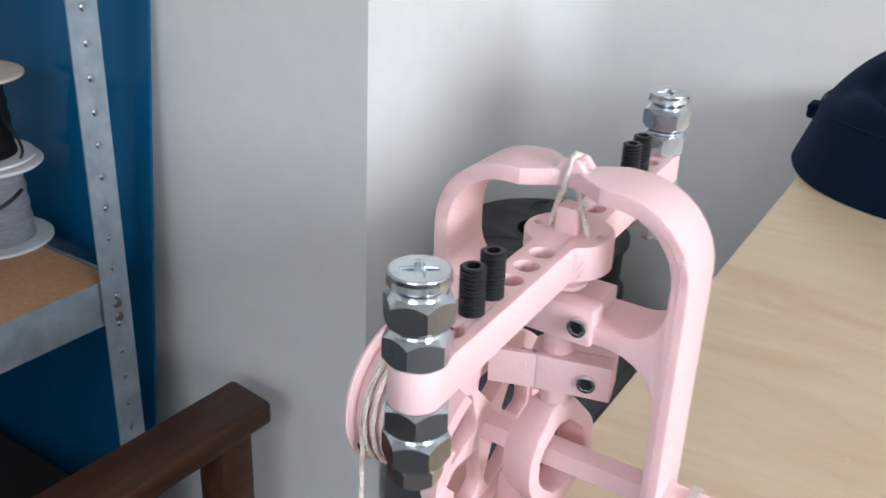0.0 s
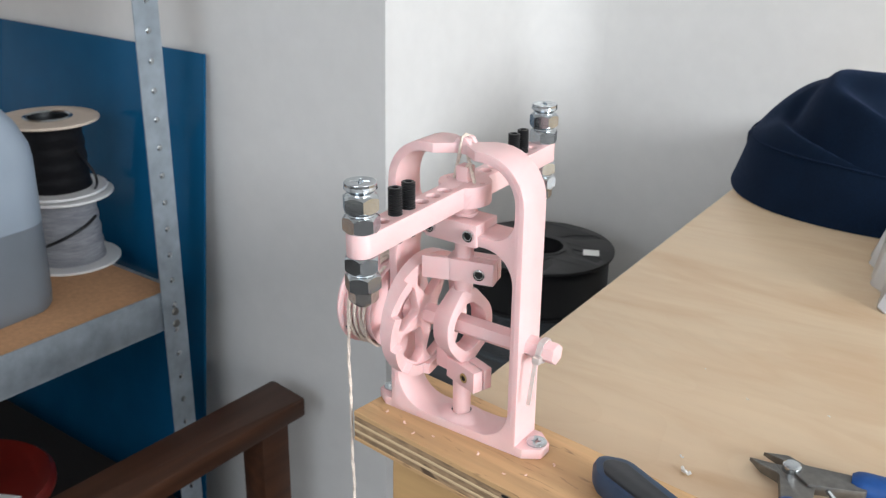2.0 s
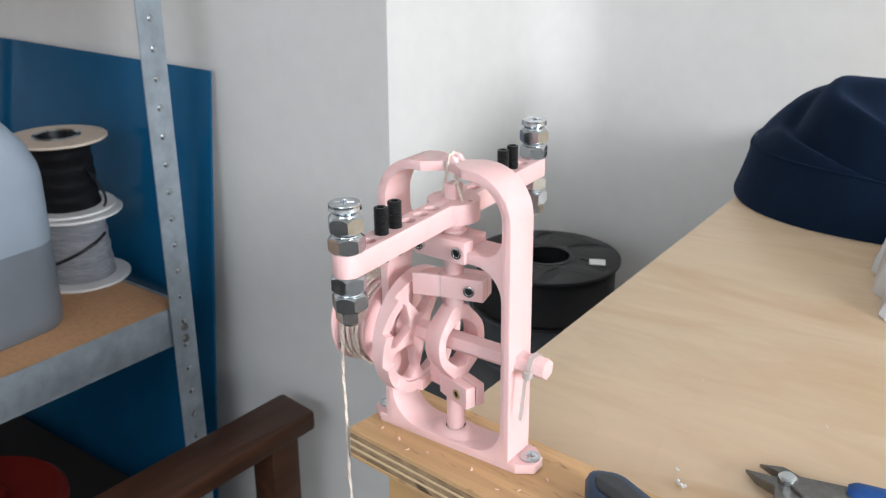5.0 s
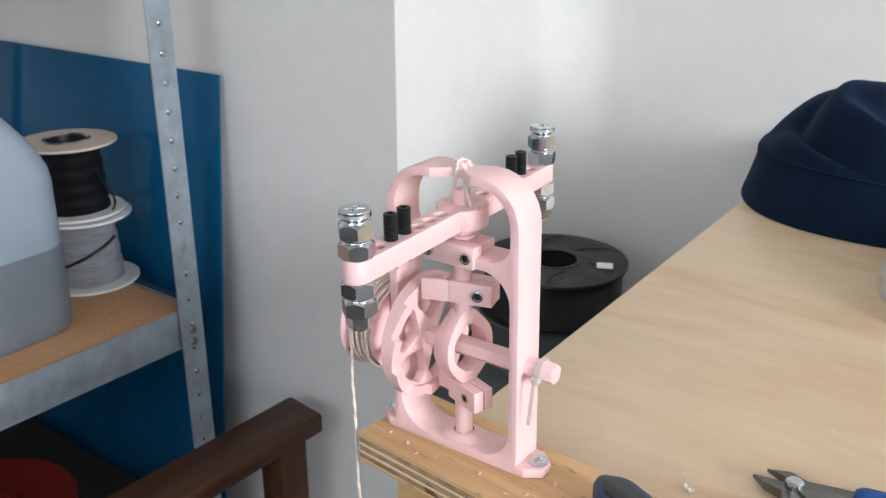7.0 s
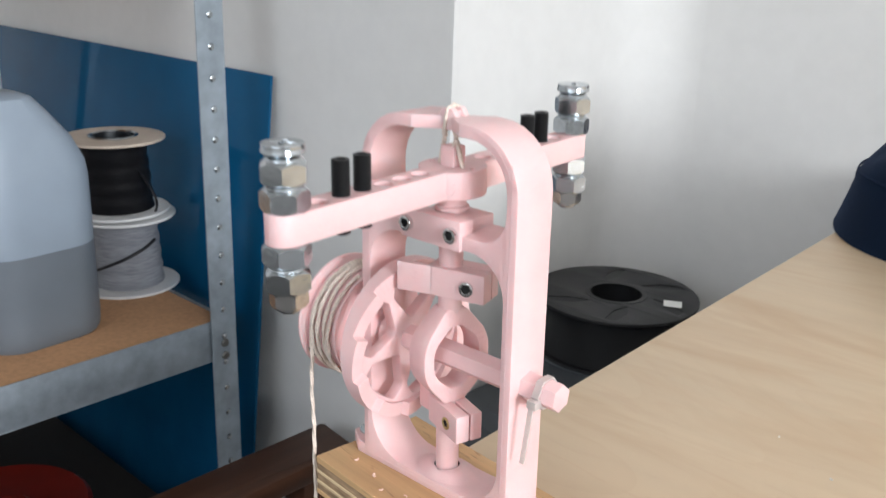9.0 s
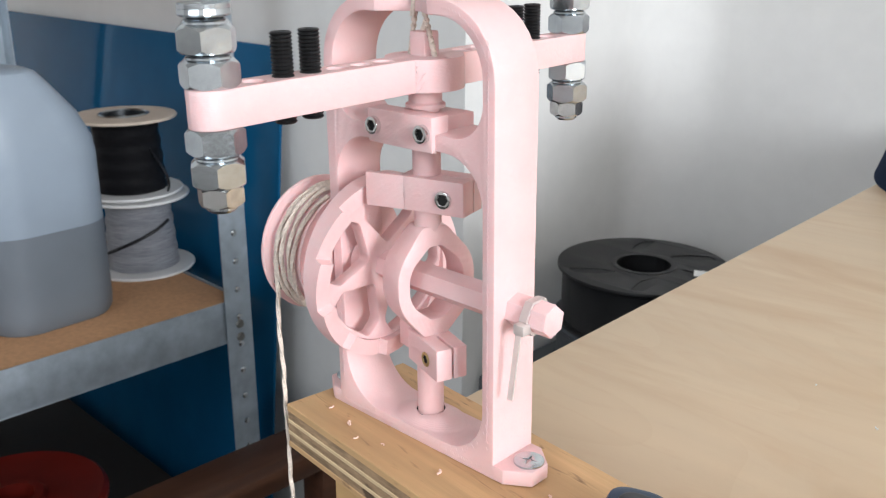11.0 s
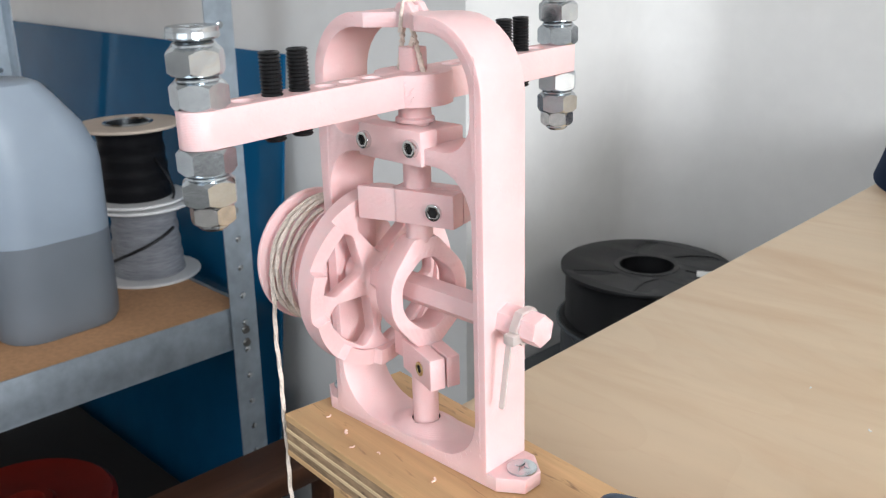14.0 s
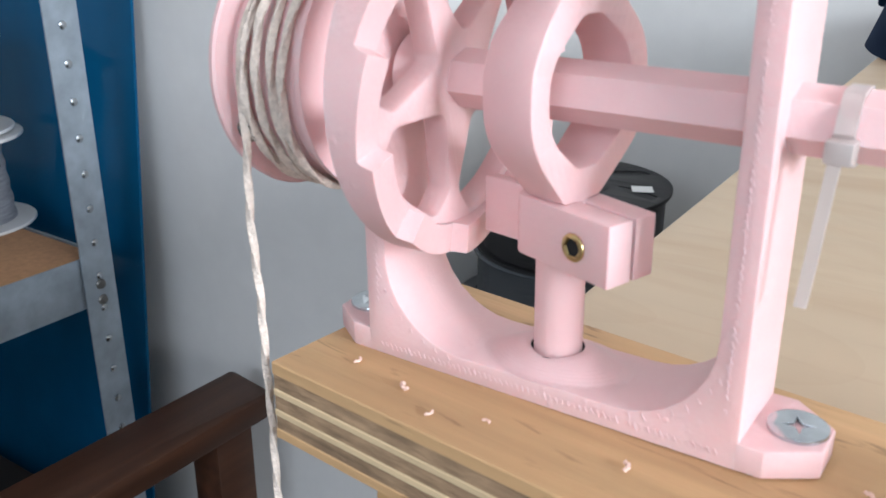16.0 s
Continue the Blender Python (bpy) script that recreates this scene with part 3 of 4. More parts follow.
for s in (-1, 1):
    x = s * R
    bm = bmesh.new()
    nut(bm, Z1 + 0.1, Z1 + 6.6, 13, 4.05, 1.6, 0.2618)
    put("lock_nut", bm, zinc, x)
    bm = bmesh.new()
    nut(bm, Z1 + 8.4, Z1 + 14.8, 13, 4.05, 1.8, 0.7854)
    put("lock_nut", bm, zinc, x)
    # bolt with a cross-recessed head
    bm = bmesh.new()
    lathe(bm, [(4, Z0 - 20.8), (4, Z1 + 17)], 24)
    lathe(bm, [(0, Z0 - 21.6), (3.2, Z0 - 21.6), (4, Z0 - 20.8)], 24)
    lathe(bm, [(4, Z1 + 16.6), (5.9, Z1 + 17.0), (6.6, Z1 + 17.6), (6.4, Z1 + 18.9)], 32)
    cross = [(3.6, 0.55), (0.9, 0.9), (0.55, 3.6), (-0.55, 3.6), (-0.9, 0.9), (-3.6, 0.55), (-3.6, -0.55), (-0.9, -0.9), (-0.55, -3.6), (0.55, -3.6), (0.9, -0.9), (3.6, -0.55)]
    extruded(bm, [circle(0, 0, 6.4, 32), cross[::-1]], 1.6, 0.35, Matrix.Translation((0, 0, Z1 + 19.4)) @ Matrix.Rotation(0.6, 4, 'Z'))
    lathe(bm, [(0, Z1 + 18.9), (4.5, Z1 + 18.9)], 16)
    put("bolt", bm, zinc, x)
    bm = bmesh.new()
    nut(bm, Z0 - 6.6, Z0 - 0.1, 13, 4.05, 0, 0.5236)
    put("nut", bm, zinc, x)
    bm = bmesh.new()
    nut(bm, -6.5, 0, 13, 4.05, 1.5, 0.9163)
    bmesh.ops.transform(bm, matrix=Matrix.Translation((0, 0, Z0 - 8.2)), verts=bm.verts)
    put("lock_nut", bm, zinc, x)
    bm = bmesh.new()
    nut(bm, Z0 - 19.9, Z0 - 14.8, 10.5, 4.05, 0, 0.1309)
    put("end_nut", bm, steel, x, "dull steel end nut")
    for gx in (45.2, 54.6):
        bm = bmesh.new()
        prof = [(0, Z1 + 10.2), (1.6, Z1 + 10.2), (1.6, Z1 + 11.6), (2.5, Z1 + 11.6)]
        k = Z1 + 11.2
        while k > Z0 - 3:
            prof += [(3.05, k), (2.55, k - 0.5)]
            k -= 1.0
        prof += [(0, k)]
        lathe(bm, prof, 20)
        put("grub_screw", bm, black_steel_and_shade, s * gx, "black threaded grub screw")

# scars of the print on the hub's front
rn = random.Random(9)
bm = bmesh.new()
pts, zz = [], Z1 - 0.4
for i in range(16):
    a = radians(-56 + rn.uniform(-3, 3))
    pts.append((12.25 * math.cos(a), 12.25 * math.sin(a), zz))
    zz -= rn.uniform(0.3, 0.7)
tube(bm, pts, 0.22, 5)
part("print_seam", mm(bm), pink_x, model, "thin raised scar of the print")
for i in range(4):
    a = radians(-51 + 5 * rn.random())
    z = Z0 + 1.0 + 1.3 * i
    bm = bmesh.new()
    tube(bm, [(12.2 * math.cos(a - 0.06), 12.2 * math.sin(a - 0.06), z), (12.35 * math.cos(a + 0.04), 12.35 * math.sin(a + 0.04), z + 1.1)], 0.24, 5)
    part("print_seam", mm(bm), pink_x, model, "thin raised scar of the print")

# thread that carries the beam
bm = bmesh.new()
zt = TOP + 2.4
for sy in (-1, 1):
    pts = []
    for i in range(25):
        u = i / 24
        pts.append((sy * (0.5 + 5.6 * u ** 1.1), -2.2 + 1.4 * u - sy * 0.5 * u, zt - (zt - Z1 + 1) * u))
    tube(bm, pts, 0.95, 6, strands=2, twist=1.6)
tube(bm, [(-1.0, -3.6, TOP - 6), (-0.5, -3.8, TOP - 1), (0, -3.2, TOP + 2.6), (0, 0, TOP + 3.6), (0, 3.2, TOP + 2.6), (0.3, 3.6, TOP - 4)], 0.9, 6, strands=2, twist=1.6)
tube(bm, [(3.5, -4, 136), (5.5, -5, 138.5), (7.0, -6, 138)], 0.7, 6, strands=2, twist=1.6)
part("suspension_thread", mm(bm), cord_mat, model, "frayed cotton thread")

# hexagonal axle, end to end
ZA = 55.2
AX = Matrix.Translation((0, 0, ZA)) @ Matrix.Rotation(radians(-12), 4, 'X') @ ALONG
bm = bmesh.new()
extruded(bm, [hexagon(9.0)], 109.0, 0.5, Matrix.Translation((0, 0, ZA)) @ Matrix.Rotation(radians(-12), 4, 'X') @ Matrix.Translation((-2.5, 0, 0)) @ ALONG)
axle = part("axle", mm(bm), pink_x, model)
# cable tie round the axle's end
bm = bmesh.new()
ring = []
for i in range(24):
    a = 2 * math.pi * i / 24
    w = (a % (math.pi / 3)) - math.pi / 6
    r = min(4.55 / math.cos(w), 5.15)
    ring.append((r, a))
rows = []
for xx, dr in ((43.6, 0.05), (43.6, 0.9), (46.4, 0.9), (46.4, 0.05)):
    rows.append([bm.verts.new((xx, (r + dr) * math.cos(a), ZA + (r + dr) * math.sin(a))) for r, a in ring])
rows.append(rows[0])
for u, v in zip(rows, rows[1:]):
    for i in range(24):
        bm.faces.new((u[i], u[(i + 1) % 24], v[(i + 1) % 24], v[i]))
box(bm, 43.0, 47.0, -8.0, -4.4, ZA - 4.0, ZA - 0.6, 0.5)
tail = [(44.7 - 1.5 * u, -6.6 - 2.0 * u, ZA - 2 - 23 * u) for u in [i / 8 for i in range(9)]]
strip = []
for x, y, z in tail:
    strip.append([bm.verts.new((x - 0.9, y, z)), bm.verts.new((x + 0.9, y, z)), bm.verts.new((x + 0.9, y - 0.8, z)), bm.verts.new((x - 0.9, y - 0.8, z))])
for u, v in zip(strip, strip[1:]):
    for i in range(4):
        bm.faces.new((u[i], u[(i + 1) % 4], v[(i + 1) % 4], v[i]))
bm.faces.new(strip[-1])
part("cable_tie", mm(bm), tie_mat, axle, "white nylon cable tie with a cut tail")

# crown wheel with saw teeth on its rim
RO, RI, XB = 32.0, 26.6, -25.4
TEETH, N = 11, 330
bm = bmesh.new()
rows = {k: [] for k in ("ob", "of", "if", "ib")}
for i in range(N):
    a = 2 * math.pi * i / N
    u = (i * TEETH / N) % 1.0
    xf = -17.2 - 2.9 * (u / 0.955 if u < 0.955 else (1 - u) / 0.045)
    c, s = math.cos(a), math.sin(a)
    for k, r, x in (("ob", RO, XB), ("of", RO, xf), ("if", RI, xf), ("ib", RI, XB)):
        rows[k].append(bm.verts.new((x, r * c, ZA + r * s)))
for k, l in (("ob", "of"), ("of", "if"), ("if", "ib"), ("ib", "ob")):
    for i in range(N):
        j = (i + 1) % N
        bm.faces.new((rows[k][i], rows[k][j], rows[l][j], rows[l][i]))
wheel = part("crown_wheel", mm(bm), pink_x, model, "pink crown wheel with saw teeth and five openings", smooth=25)
bm = bmesh.new()
web = [circle(0, 0, 27.4, 72)]
for k in range(5):
    a = 2 * math.pi * k / 5 + 0.5
    hole = []
    for x, y, r in ((7.8, 0, 2.2), (17.2, -10.7, 2.8), (23.6, -10.4, 2.4), (25.2, 0, 20.0), (23.6, 10.4, 2.4), (17.2, 10.7, 2.8)):
        hole.append((x * math.cos(a) - y * math.sin(a), x * math.sin(a) + y * math.cos(a), r))
    web.append(rounded(hole, 6)[::-1])
extruded(bm, web, 5.4, 0.8, Matrix.Translation((-23.6, 0, ZA)) @ ALONG)
lathe(bm, [(4.6, -31), (7.4, -31), (7.4, -22.0), (4.6, -22.0)], 32, Matrix.Translation((0, 0, ZA)) @ ALONG)
part("web", mm(bm), pink_x, wheel)

# cord drum outside the frame
bm = bmesh.new()
prof = [(4.6, -38.5), (23.4, -38.5), (23.4, -39.5), (21.6, -40.5)]
for g in range(5):
    prof += [(21.4, -41.5 - g * 2.8), (22.0, -42.9 - g * 2.8)]
prof += [(21.4, -56.6), (24.8, -57.4), (25.2, -57.9), (25.0, -58.9), (4.6, -58.9)]
lathe(bm, prof, 56, Matrix.Translation((0, 0, ZA)) @ ALONG)
drum = part("cord_drum", mm(bm), pink_x, model, "pink drum wound with cotton cord")
socket_screw("set_screw", drum, Matrix.Translation((-0.0535, -0.0205, 0.0552 - 0.009)) @ Matrix.Rotation(radians(105), 4, 'X'), steel, 4.4, 2.2, 2.0)
bm = bmesh.new()
pts = []
turns = 4.2
n = int(turns * 64)
for i in range(n + 1):
    u = i / n
    a = -2 * math.pi * turns * u + math.pi
    x = -53.4 + 10.4 * u + 0.5 * math.sin(a * 0.5 + 1.0) + 0.55 * math.sin(a + 0.5 + 5 * u)
    r = 23.3 + 0.5 * math.sin(a * 1.7) + (0.5 if 0.4 < u < 0.55 else 0.0)
    pts.append((x, r * math.cos(a), ZA + r * math.sin(a)))
pts = pts[::-1]
ex = -53.4
for k in range(1, 420):
    z = ZA - 1.6 * k
    pts.append((ex + 0.25 * math.sin(k * 0.23), -23.2 + 0.25 * math.sin(k * 0.31), z))
tube(bm, pts, 0.86, 6, strands=3, twist=1.1)
part("wound_cord", mm(bm), cord_mat, drum, "cotton cord wound on the drum and hanging down")

# shavings and crumbs
rs = random.Random(4)


def shaving(name, x, y, z, size, mat, label):
    bm = bmesh.new()
    a0 = rs.uniform(0, 6.28)
    pts = [(size * (i / 6 - 0.5) * math.cos(a0 + i * 0.2), size * (i / 6 - 0.5) * math.sin(a0 + i * 0.2), size * 0.12 + size * 0.16 * abs(math.sin(i * 1.3))) for i in range(7)]
    tube(bm, pts, size * 0.14, 5)
    ob = part(name, bm, mat, m=Matrix.Translation((x, y, z)))
    tagged(ob, label, "shaving", "shavings on the wood")


for x, y in ((-0.1008, 0.1735), (-0.1235, 0.1815), (-0.0915, 0.1775), (-0.1105, 0.178), (-0.0655, 0.1785), (-0.032, 0.1925), (-0.0385, 0.1775), (-0.0475, 0.172)):
    shaving("shaving", x, y, 0.7682, rs.uniform(0.0016, 0.003), shaving_mat, "tiny pale pink plastic shaving on plywood")
for x, y, sz in ((0.0105, 0.2495, 0.007), (0.004, 0.262, 0.003), (0.012, 0.34, 0.002), (-0.02, 0.36, 0.0015), (0.055, 0.35, 0.002), (0.1, 0.31, 0.003)):
    shaving("shaving", x, y, 0.7502, sz, paper, "tiny white plastic shaving on the desk")

# knot in the board's edge
bm = bmesh.new()
bmesh.ops.create_icosphere(bm, subdivisions=2, radius=1.0)
bmesh.ops.transform(bm, matrix=Matrix.Diagonal((2.6, 0.5, 0.9, 1)), verts=bm.verts)
part("knot", mm(bm), shade_and_knot_black, board, "dark knot in the sawn edge", m=Matrix.Translation((0.098, 0.0003, 0.0132)))

# ---- shelving unit on the left ----
SX, SY = -0.84, 0.574
shelf = empty("shelving_unit", Matrix.Translation((SX, SY, 0)), "galvanised steel shelving unit with brown chipboard boards", "shelf")


def upright(x, y, sx, sy):
    """A perforated angle post; its outside corner at x, y."""
    bm = bmesh.new()
    h, w, t = 1.9, 0.037, 0.0022
    pitch, z = 0.0375, 0.02
    loop = [[(0, 0), (w, 0), (w, h), (0, h)]]
    while z < h - 0.02:
        loop.append(circle(w * 0.52, z, 0.0046, 10)[::-1])
        z += pitch
    extruded(bm, loop, t, 0, Matrix.Translation((x, y, 0)) @ Matrix.Rotation(radians(90), 4, 'Z') @ UP if sy > 0 else Matrix.Translation((x, y - w, 0)) @ Matrix.Rotation(radians(90), 4, 'Z') @ UP)
    box(bm, min(x, x + sx * w), max(x, x + sx * w), y + (0 if sy < 0 else w) - t / 2, y + (0 if sy < 0 else w) + t / 2, 0, h)
    return part("upright", bm, galv, shelf)


upright(0.0015, 0.0, -1, 1)
upright(-0.70, 0.0, 1, 1)
# zinc domes added in the open holes so that they show as bright dots
hole_glint = bmesh.new()
lathe(hole_glint, [(0.0, 0.0016), (0.0022, 0.0014), (0.0040, 0.0006), (0.0045, -0.001)], 12, ALONG)
first = part("hole_glint", hole_glint, zinc, shelf, m=Matrix.Translation((0.0027, 0.01924, 0.02)))
for i in range(1, 50):
    ob = new("hole_glint", first.data)
    ob.parent, ob.location = shelf, (0.0027, 0.01924, 0.02 + 0.0375 * i)
upright(0.0015, -0.92, -1, -1)
upright(-0.70, -0.92, 1, -1)
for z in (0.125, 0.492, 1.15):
    # the lowest board is coloured near-black for the shade it lies in
    part("shelf_board", box(bmesh.new(), -0.695, -0.004, -0.94, 0.024, z - 0.008, z, 0.001), shaded_board if z < 0.3 else chipboard, shelf)
    bm = bmesh.new()
    box(bm, -0.0035, -0.0012, -0.945, 0.012, z - 0.054, z + 0.001, 0.0006)
    box(bm, -0.016, -0.0012, -0.945, 0.012, z - 0.0555, z - 0.0535)
    part("shelf_beam", bm, galv, shelf)
    bm = bmesh.new()
    box(bm, -0.6985, -0.696, -0.945, 0.03, z - 0.054, z + 0.001)
    part("shelf_beam", bm, galv, shelf)
    if z > 0.3:
        bm = bmesh.new()
        box(bm, -0.695, -0.004, 0.026, 0.0285, z - 0.054, z + 0.001)
        part("shelf_beam", bm, galv, shelf)
for z in (0.462, 0.48):
    bm = bmesh.new()
    lathe(bm, [(0, 0.003), (0.0045, 0.0025), (0.006, 0.0)], 12, Matrix.Translation((0.003, 0.019, z - 0.02)) @ ALONG)
    part("bolt", bm, tool_steel, shelf)

# blue sheet leaning on the pier
bm = bmesh.new()
box(bm, -1.05, 0.0, -0.004, 0.0, 0.0, 0.801, 0.0008)
sheet = part("blue_sheet", bm, blue_mat, m=Matrix.Translation((-0.862, 0.628, 0.002)) @ Matrix.Rotation(radians(-5.3), 4, 'X'))
tagged(sheet, "glossy dark blue plastic sheet leaning against the wall", "board")


def wire_reel(x, y, z, r, h, wire, top, label):
    """A reel with two flanges, its winding and a metal core."""
    ob = empty("wire_reel", Matrix.Translation((x, y, z)), label, "wire reel", "reels stacked on the shelf")
    for z0, mt in ((0.0, white_plastic), (h - 0.004, top)):
        bm = bmesh.new()
        lathe(bm, [(0.0312, z0), (r - 0.001, z0), (r, z0 + 0.001), (r, z0 + 0.003), (r - 0.001, z0 + 0.004), (0.0312, z0 + 0.004), (0.0312, z0)], 48)
        part("flange", bm, mt, ob)
    bm = bmesh.new()
    prof = [(0.0312, 0.0045)]
    k = 0.0045
    while k < h - 0.0055:
        q = r * (0.70 - 0.09 * k / h) + 0.0008 * math.sin(k * 300)
        prof += [(q - 0.0012, k), (q, k + 0.001)]
        k += 0.002
    prof += [(0.0312, k)]
    lathe(bm, prof, 40)
    part("winding", bm, wire, ob)
    bm = bmesh.new()
    lathe(bm, [(0.031, 0.0005), (0.031, h + 0.0006), (0.0335, h + 0.0014), (0.031, h + 0.0026), (0.0285, h + 0.001), (0.0285, 0.0005)], 40)
    part("core", bm, zinc, ob, "bare metal core")
    return ob


RX, RY = -1.045, 0.575
grey = wire_reel(RX, RY, 0.4925, 0.070, 0.106, grey_wire, white_plastic, "white reel of grey wire standing on the shelf")
black = wire_reel(RX - 0.006, RY - 0.004, 0.6015, 0.069, 0.105, black_wire, cardboard, "reel of black wire with a cardboard flange on top")
bm = bmesh.new()
tube(bm, [(RX + 0.049 * math.cos(a), RY + 0.049 * math.sin(a), 0.515 + 0.05 * (a + 1.9) / 2.3) for a in [-1.9 + 0.1 * i for i in range(24)]], 0.0022, 6)
part("loose_wire", bm, black_wire, None)
loose = bpy.data.objects["loose_wire"]
loose.parent, loose.matrix_parent_inverse = black, black.matrix_world.inverted()
bm = bmesh.new()
tube(bm, [(0.034 + 0.042 * math.sin(u * 3.1), 0.012 - 0.01 * u + 0.03 * u * u, 0.066 - 0.072 * u) for u in [i / 14 for i in range(15)]], 0.0018, 6)
part("loose_wire_end", bm, black_wire, black)


def jug(x, y, z, turn):
    """A milky canister with a sloping shoulder and a moulded handle, filled to under half."""
    ob = empty("jug", Matrix.Translation((x, y, z)) @ Matrix.Rotation(radians(turn), 4, 'Z'), "milky white plastic jug, under half full, on the shelf", "jug")
    a, b = 0.075, 0.060

    def section(k, zz, r, dx=0.0):
        return [(px + dx, py, zz) for px, py in rounded([(-a * k, -b * k, r), (a * k, -b * k, r), (a * k, b * k, r), (-a * k, b * k, r)], 6)]

    def skin(levels, cap0, cap1):
        bm = bmesh.new()
        rows = [[bm.verts.new(p) for p in s] for s in levels]
        for u, v in zip(rows, rows[1:]):
            for i in range(len(u)):
                bm.faces.new((u[i], u[(i + 1) % len(u)], v[(i + 1) % len(v)], v[i]))
        if cap0:
            bm.faces.new(rows[0][::-1])
        if cap1:
            bm.faces.new(rows[-1])
        return bm
    part("filled_base", skin([section(0.93, 0, 0.04), section(0.985, 0.006, 0.044), section(1, 0.02, 0.045), section(1, 0.118, 0.045)], True, False), liquid_mat, ob, "lower part darkened by the liquid inside")
    part("upper_body", skin([section(1, 0.118, 0.045), section(1, 0.200, 0.045), section(0.98, 0.218, 0.044, -0.001), section(0.88, 0.246, 0.040, -0.006),
                             section(0.70, 0.280, 0.030, -0.020), section(0.60, 0.296, 0.024, -0.027), section(0.50, 0.300, 0.02, -0.029)], False, True), jug_mat, ob)
    bm = bmesh.new()
    tube(bm, [(-0.045, 0, 0.296), (-0.066, 0, 0.290), (-0.080, 0, 0.268), (-0.082, 0, 0.235), (-0.072, 0, 0.205)], 0.011, 12)
    part("handle", bm, jug_mat, ob)
    return ob


jug(-0.966, 0.402, 0.4925, 93)
dark = empty("dark_box", Matrix.Translation((-0.97, 0.21, 0.4925)), "dark box at the end of the shelf", "box")
part("box_body", box(bmesh.new(), -0.06, 0.06, -0.07, 0.05, 0, 0.12, 0.002), black_plastic, dark)

# red reel on the lower shelf
red = empty("red_reel", Matrix.Translation((-0.965, 0.33, 0.1255)), "red plastic cable reel with a pale paper label", "cable reel")
bm = bmesh.new()
lathe(bm, [(0.025, 0), (0.108, 0), (0.112, 0.004), (0.112, 0.01), (0.108, 0.014), (0.07, 0.016), (0.07, 0.122), (0.108, 0.124), (0.112, 0.128), (0.112, 0.136), (0.106, 0.142), (0.09, 0.138), (0.04, 0.138), (0.034, 0.144), (0.025, 0.144), (0.025, 0)], 48)
part("reel_body", bm, red_plastic, red)
part("label", box(bmesh.new(), 0.035, 0.085, -0.06, -0.01, 0.1385, 0.1395, m=Matrix.Rotation(0.5, 4, 'Z')), paper, red)

# ---- chair with a wooden arm ----
chair = empty("armchair", Matrix.Translation((-0.70, 0.40, 0)), "old armchair with dark red-brown stained wooden arms", "armchair")
bm = bmesh.new()
arm = rounded([(-0.043, -0.42, 0.01), (0.035, -0.42, 0.01), (0.041, 0.262, 0.006), (-0.033, 0.272, 0.006)], 4)
extruded(bm, [arm], 0.027, 0.003, Matrix.Translation((0, 0, 0.340)))
part("arm_rest", bm, stain_wood, chair)
part("front_post", box(bmesh.new(), -0.014, 0.028, 0.19, 0.24, 0, 0.3262, 0.003), stain_wood, chair)
part("back_post", box(bmesh.new(), -0.014, 0.028, -0.38, -0.33, 0, 0.3262, 0.003), stain_wood, chair)
part("side_rail", box(bmesh.new(), -0.008, 0.02, -0.33, 0.19, 0.10, 0.15, 0.003), stain_wood, chair)

# ---- filament spools behind the desk ----


def spool(x, y, z, r, h, flange_mat, wind_mat, label, tag=True):
    ob = empty("filament_spool", Matrix.Translation((x, y, z)), label, "filament spool", "spools stacked behind the desk")
    for z0 in (0.0, h - 0.004):
        bm = bmesh.new()
        loops = [circle(0, 0, r, 72), circle(0, 0, 0.031, 40)[::-1]]
        if z0 > 0:
            for k in range(6):
                a = 2 * math.pi * k / 6 + 0.3
                pts = [(0.042, 0.004, 0.002), (0.056, -0.018, 0.012), (0.082, -0.036, 0.002), (0.086, -0.022, 0.004), (0.066, -0.004, 0.015)]
                if k != 3:
                    loops.append(rounded([(px * math.cos(a) - py * math.sin(a), px * math.sin(a) + py * math.cos(a), rr) for px, py, rr in pts], 4)[::-1])
        extruded(bm, loops[:2], 0.003, 0.0006, Matrix.Translation((0, 0, z0 + 0.0015)))
        extruded(bm, loops, 0.0012, 0.0003, Matrix.Translation((0, 0, z0 + 0.0034)))
        part("flange", bm, flange_mat, ob)
    bm = bmesh.new()
    lathe(bm, [(0.031, 0.0), (0.031, h + 0.0006), (0.037, h + 0.0006), (0.037, 0.0)], 40)
    part("hub", bm, flange_mat, ob)
    bm = bmesh.new()
    prof, k = [(0.038, 0.0045)], 0.0045
    while k < h - 0.007:
        prof += [(r * 0.93, k), (r * 0.94, k + 0.0009)]
        k += 0.0018
    prof += [(0.038, k)]
    lathe(bm, prof, 64)
    part("winding", bm, wind_mat, ob)
    return ob


SPX, SPY, SPZ = -0.4215, 0.873, 0.508
sp = spool(SPX, SPY, SPZ, 0.0985, 0.068, black_plastic, filament, "black plastic spool of black filament with a white sticker")
part("sticker", box(bmesh.new(), -0.0105, 0.0105, -0.0095, 0.0095, 0, 0.0006), paper, sp, "small white sticker",
     m=Matrix.Translation((0.067, 0.017, 0.0682)) @ Matrix.Rotation(radians(28), 4, 'Z'))
smoke = material("smoky_plastic", (0.10, 0.11, 0.12), 0.25, grain=0.05, coat=0.2)
spool(SPX - 0.008, SPY + 0.004, SPZ - 0.0685, 0.0985, 0.068, smoke, material("grey_filament", (0.06, 0.065, 0.07), 0.4, grain=0.3, grain_scale=90, stretch=(1, 1, 8)), "smoky grey spool under the black one")
stand = empty("storage_box", Matrix.Translation((SPX - 0.008, SPY + 0.004, 0)), "dark grey storage box that carries the spools", "box")
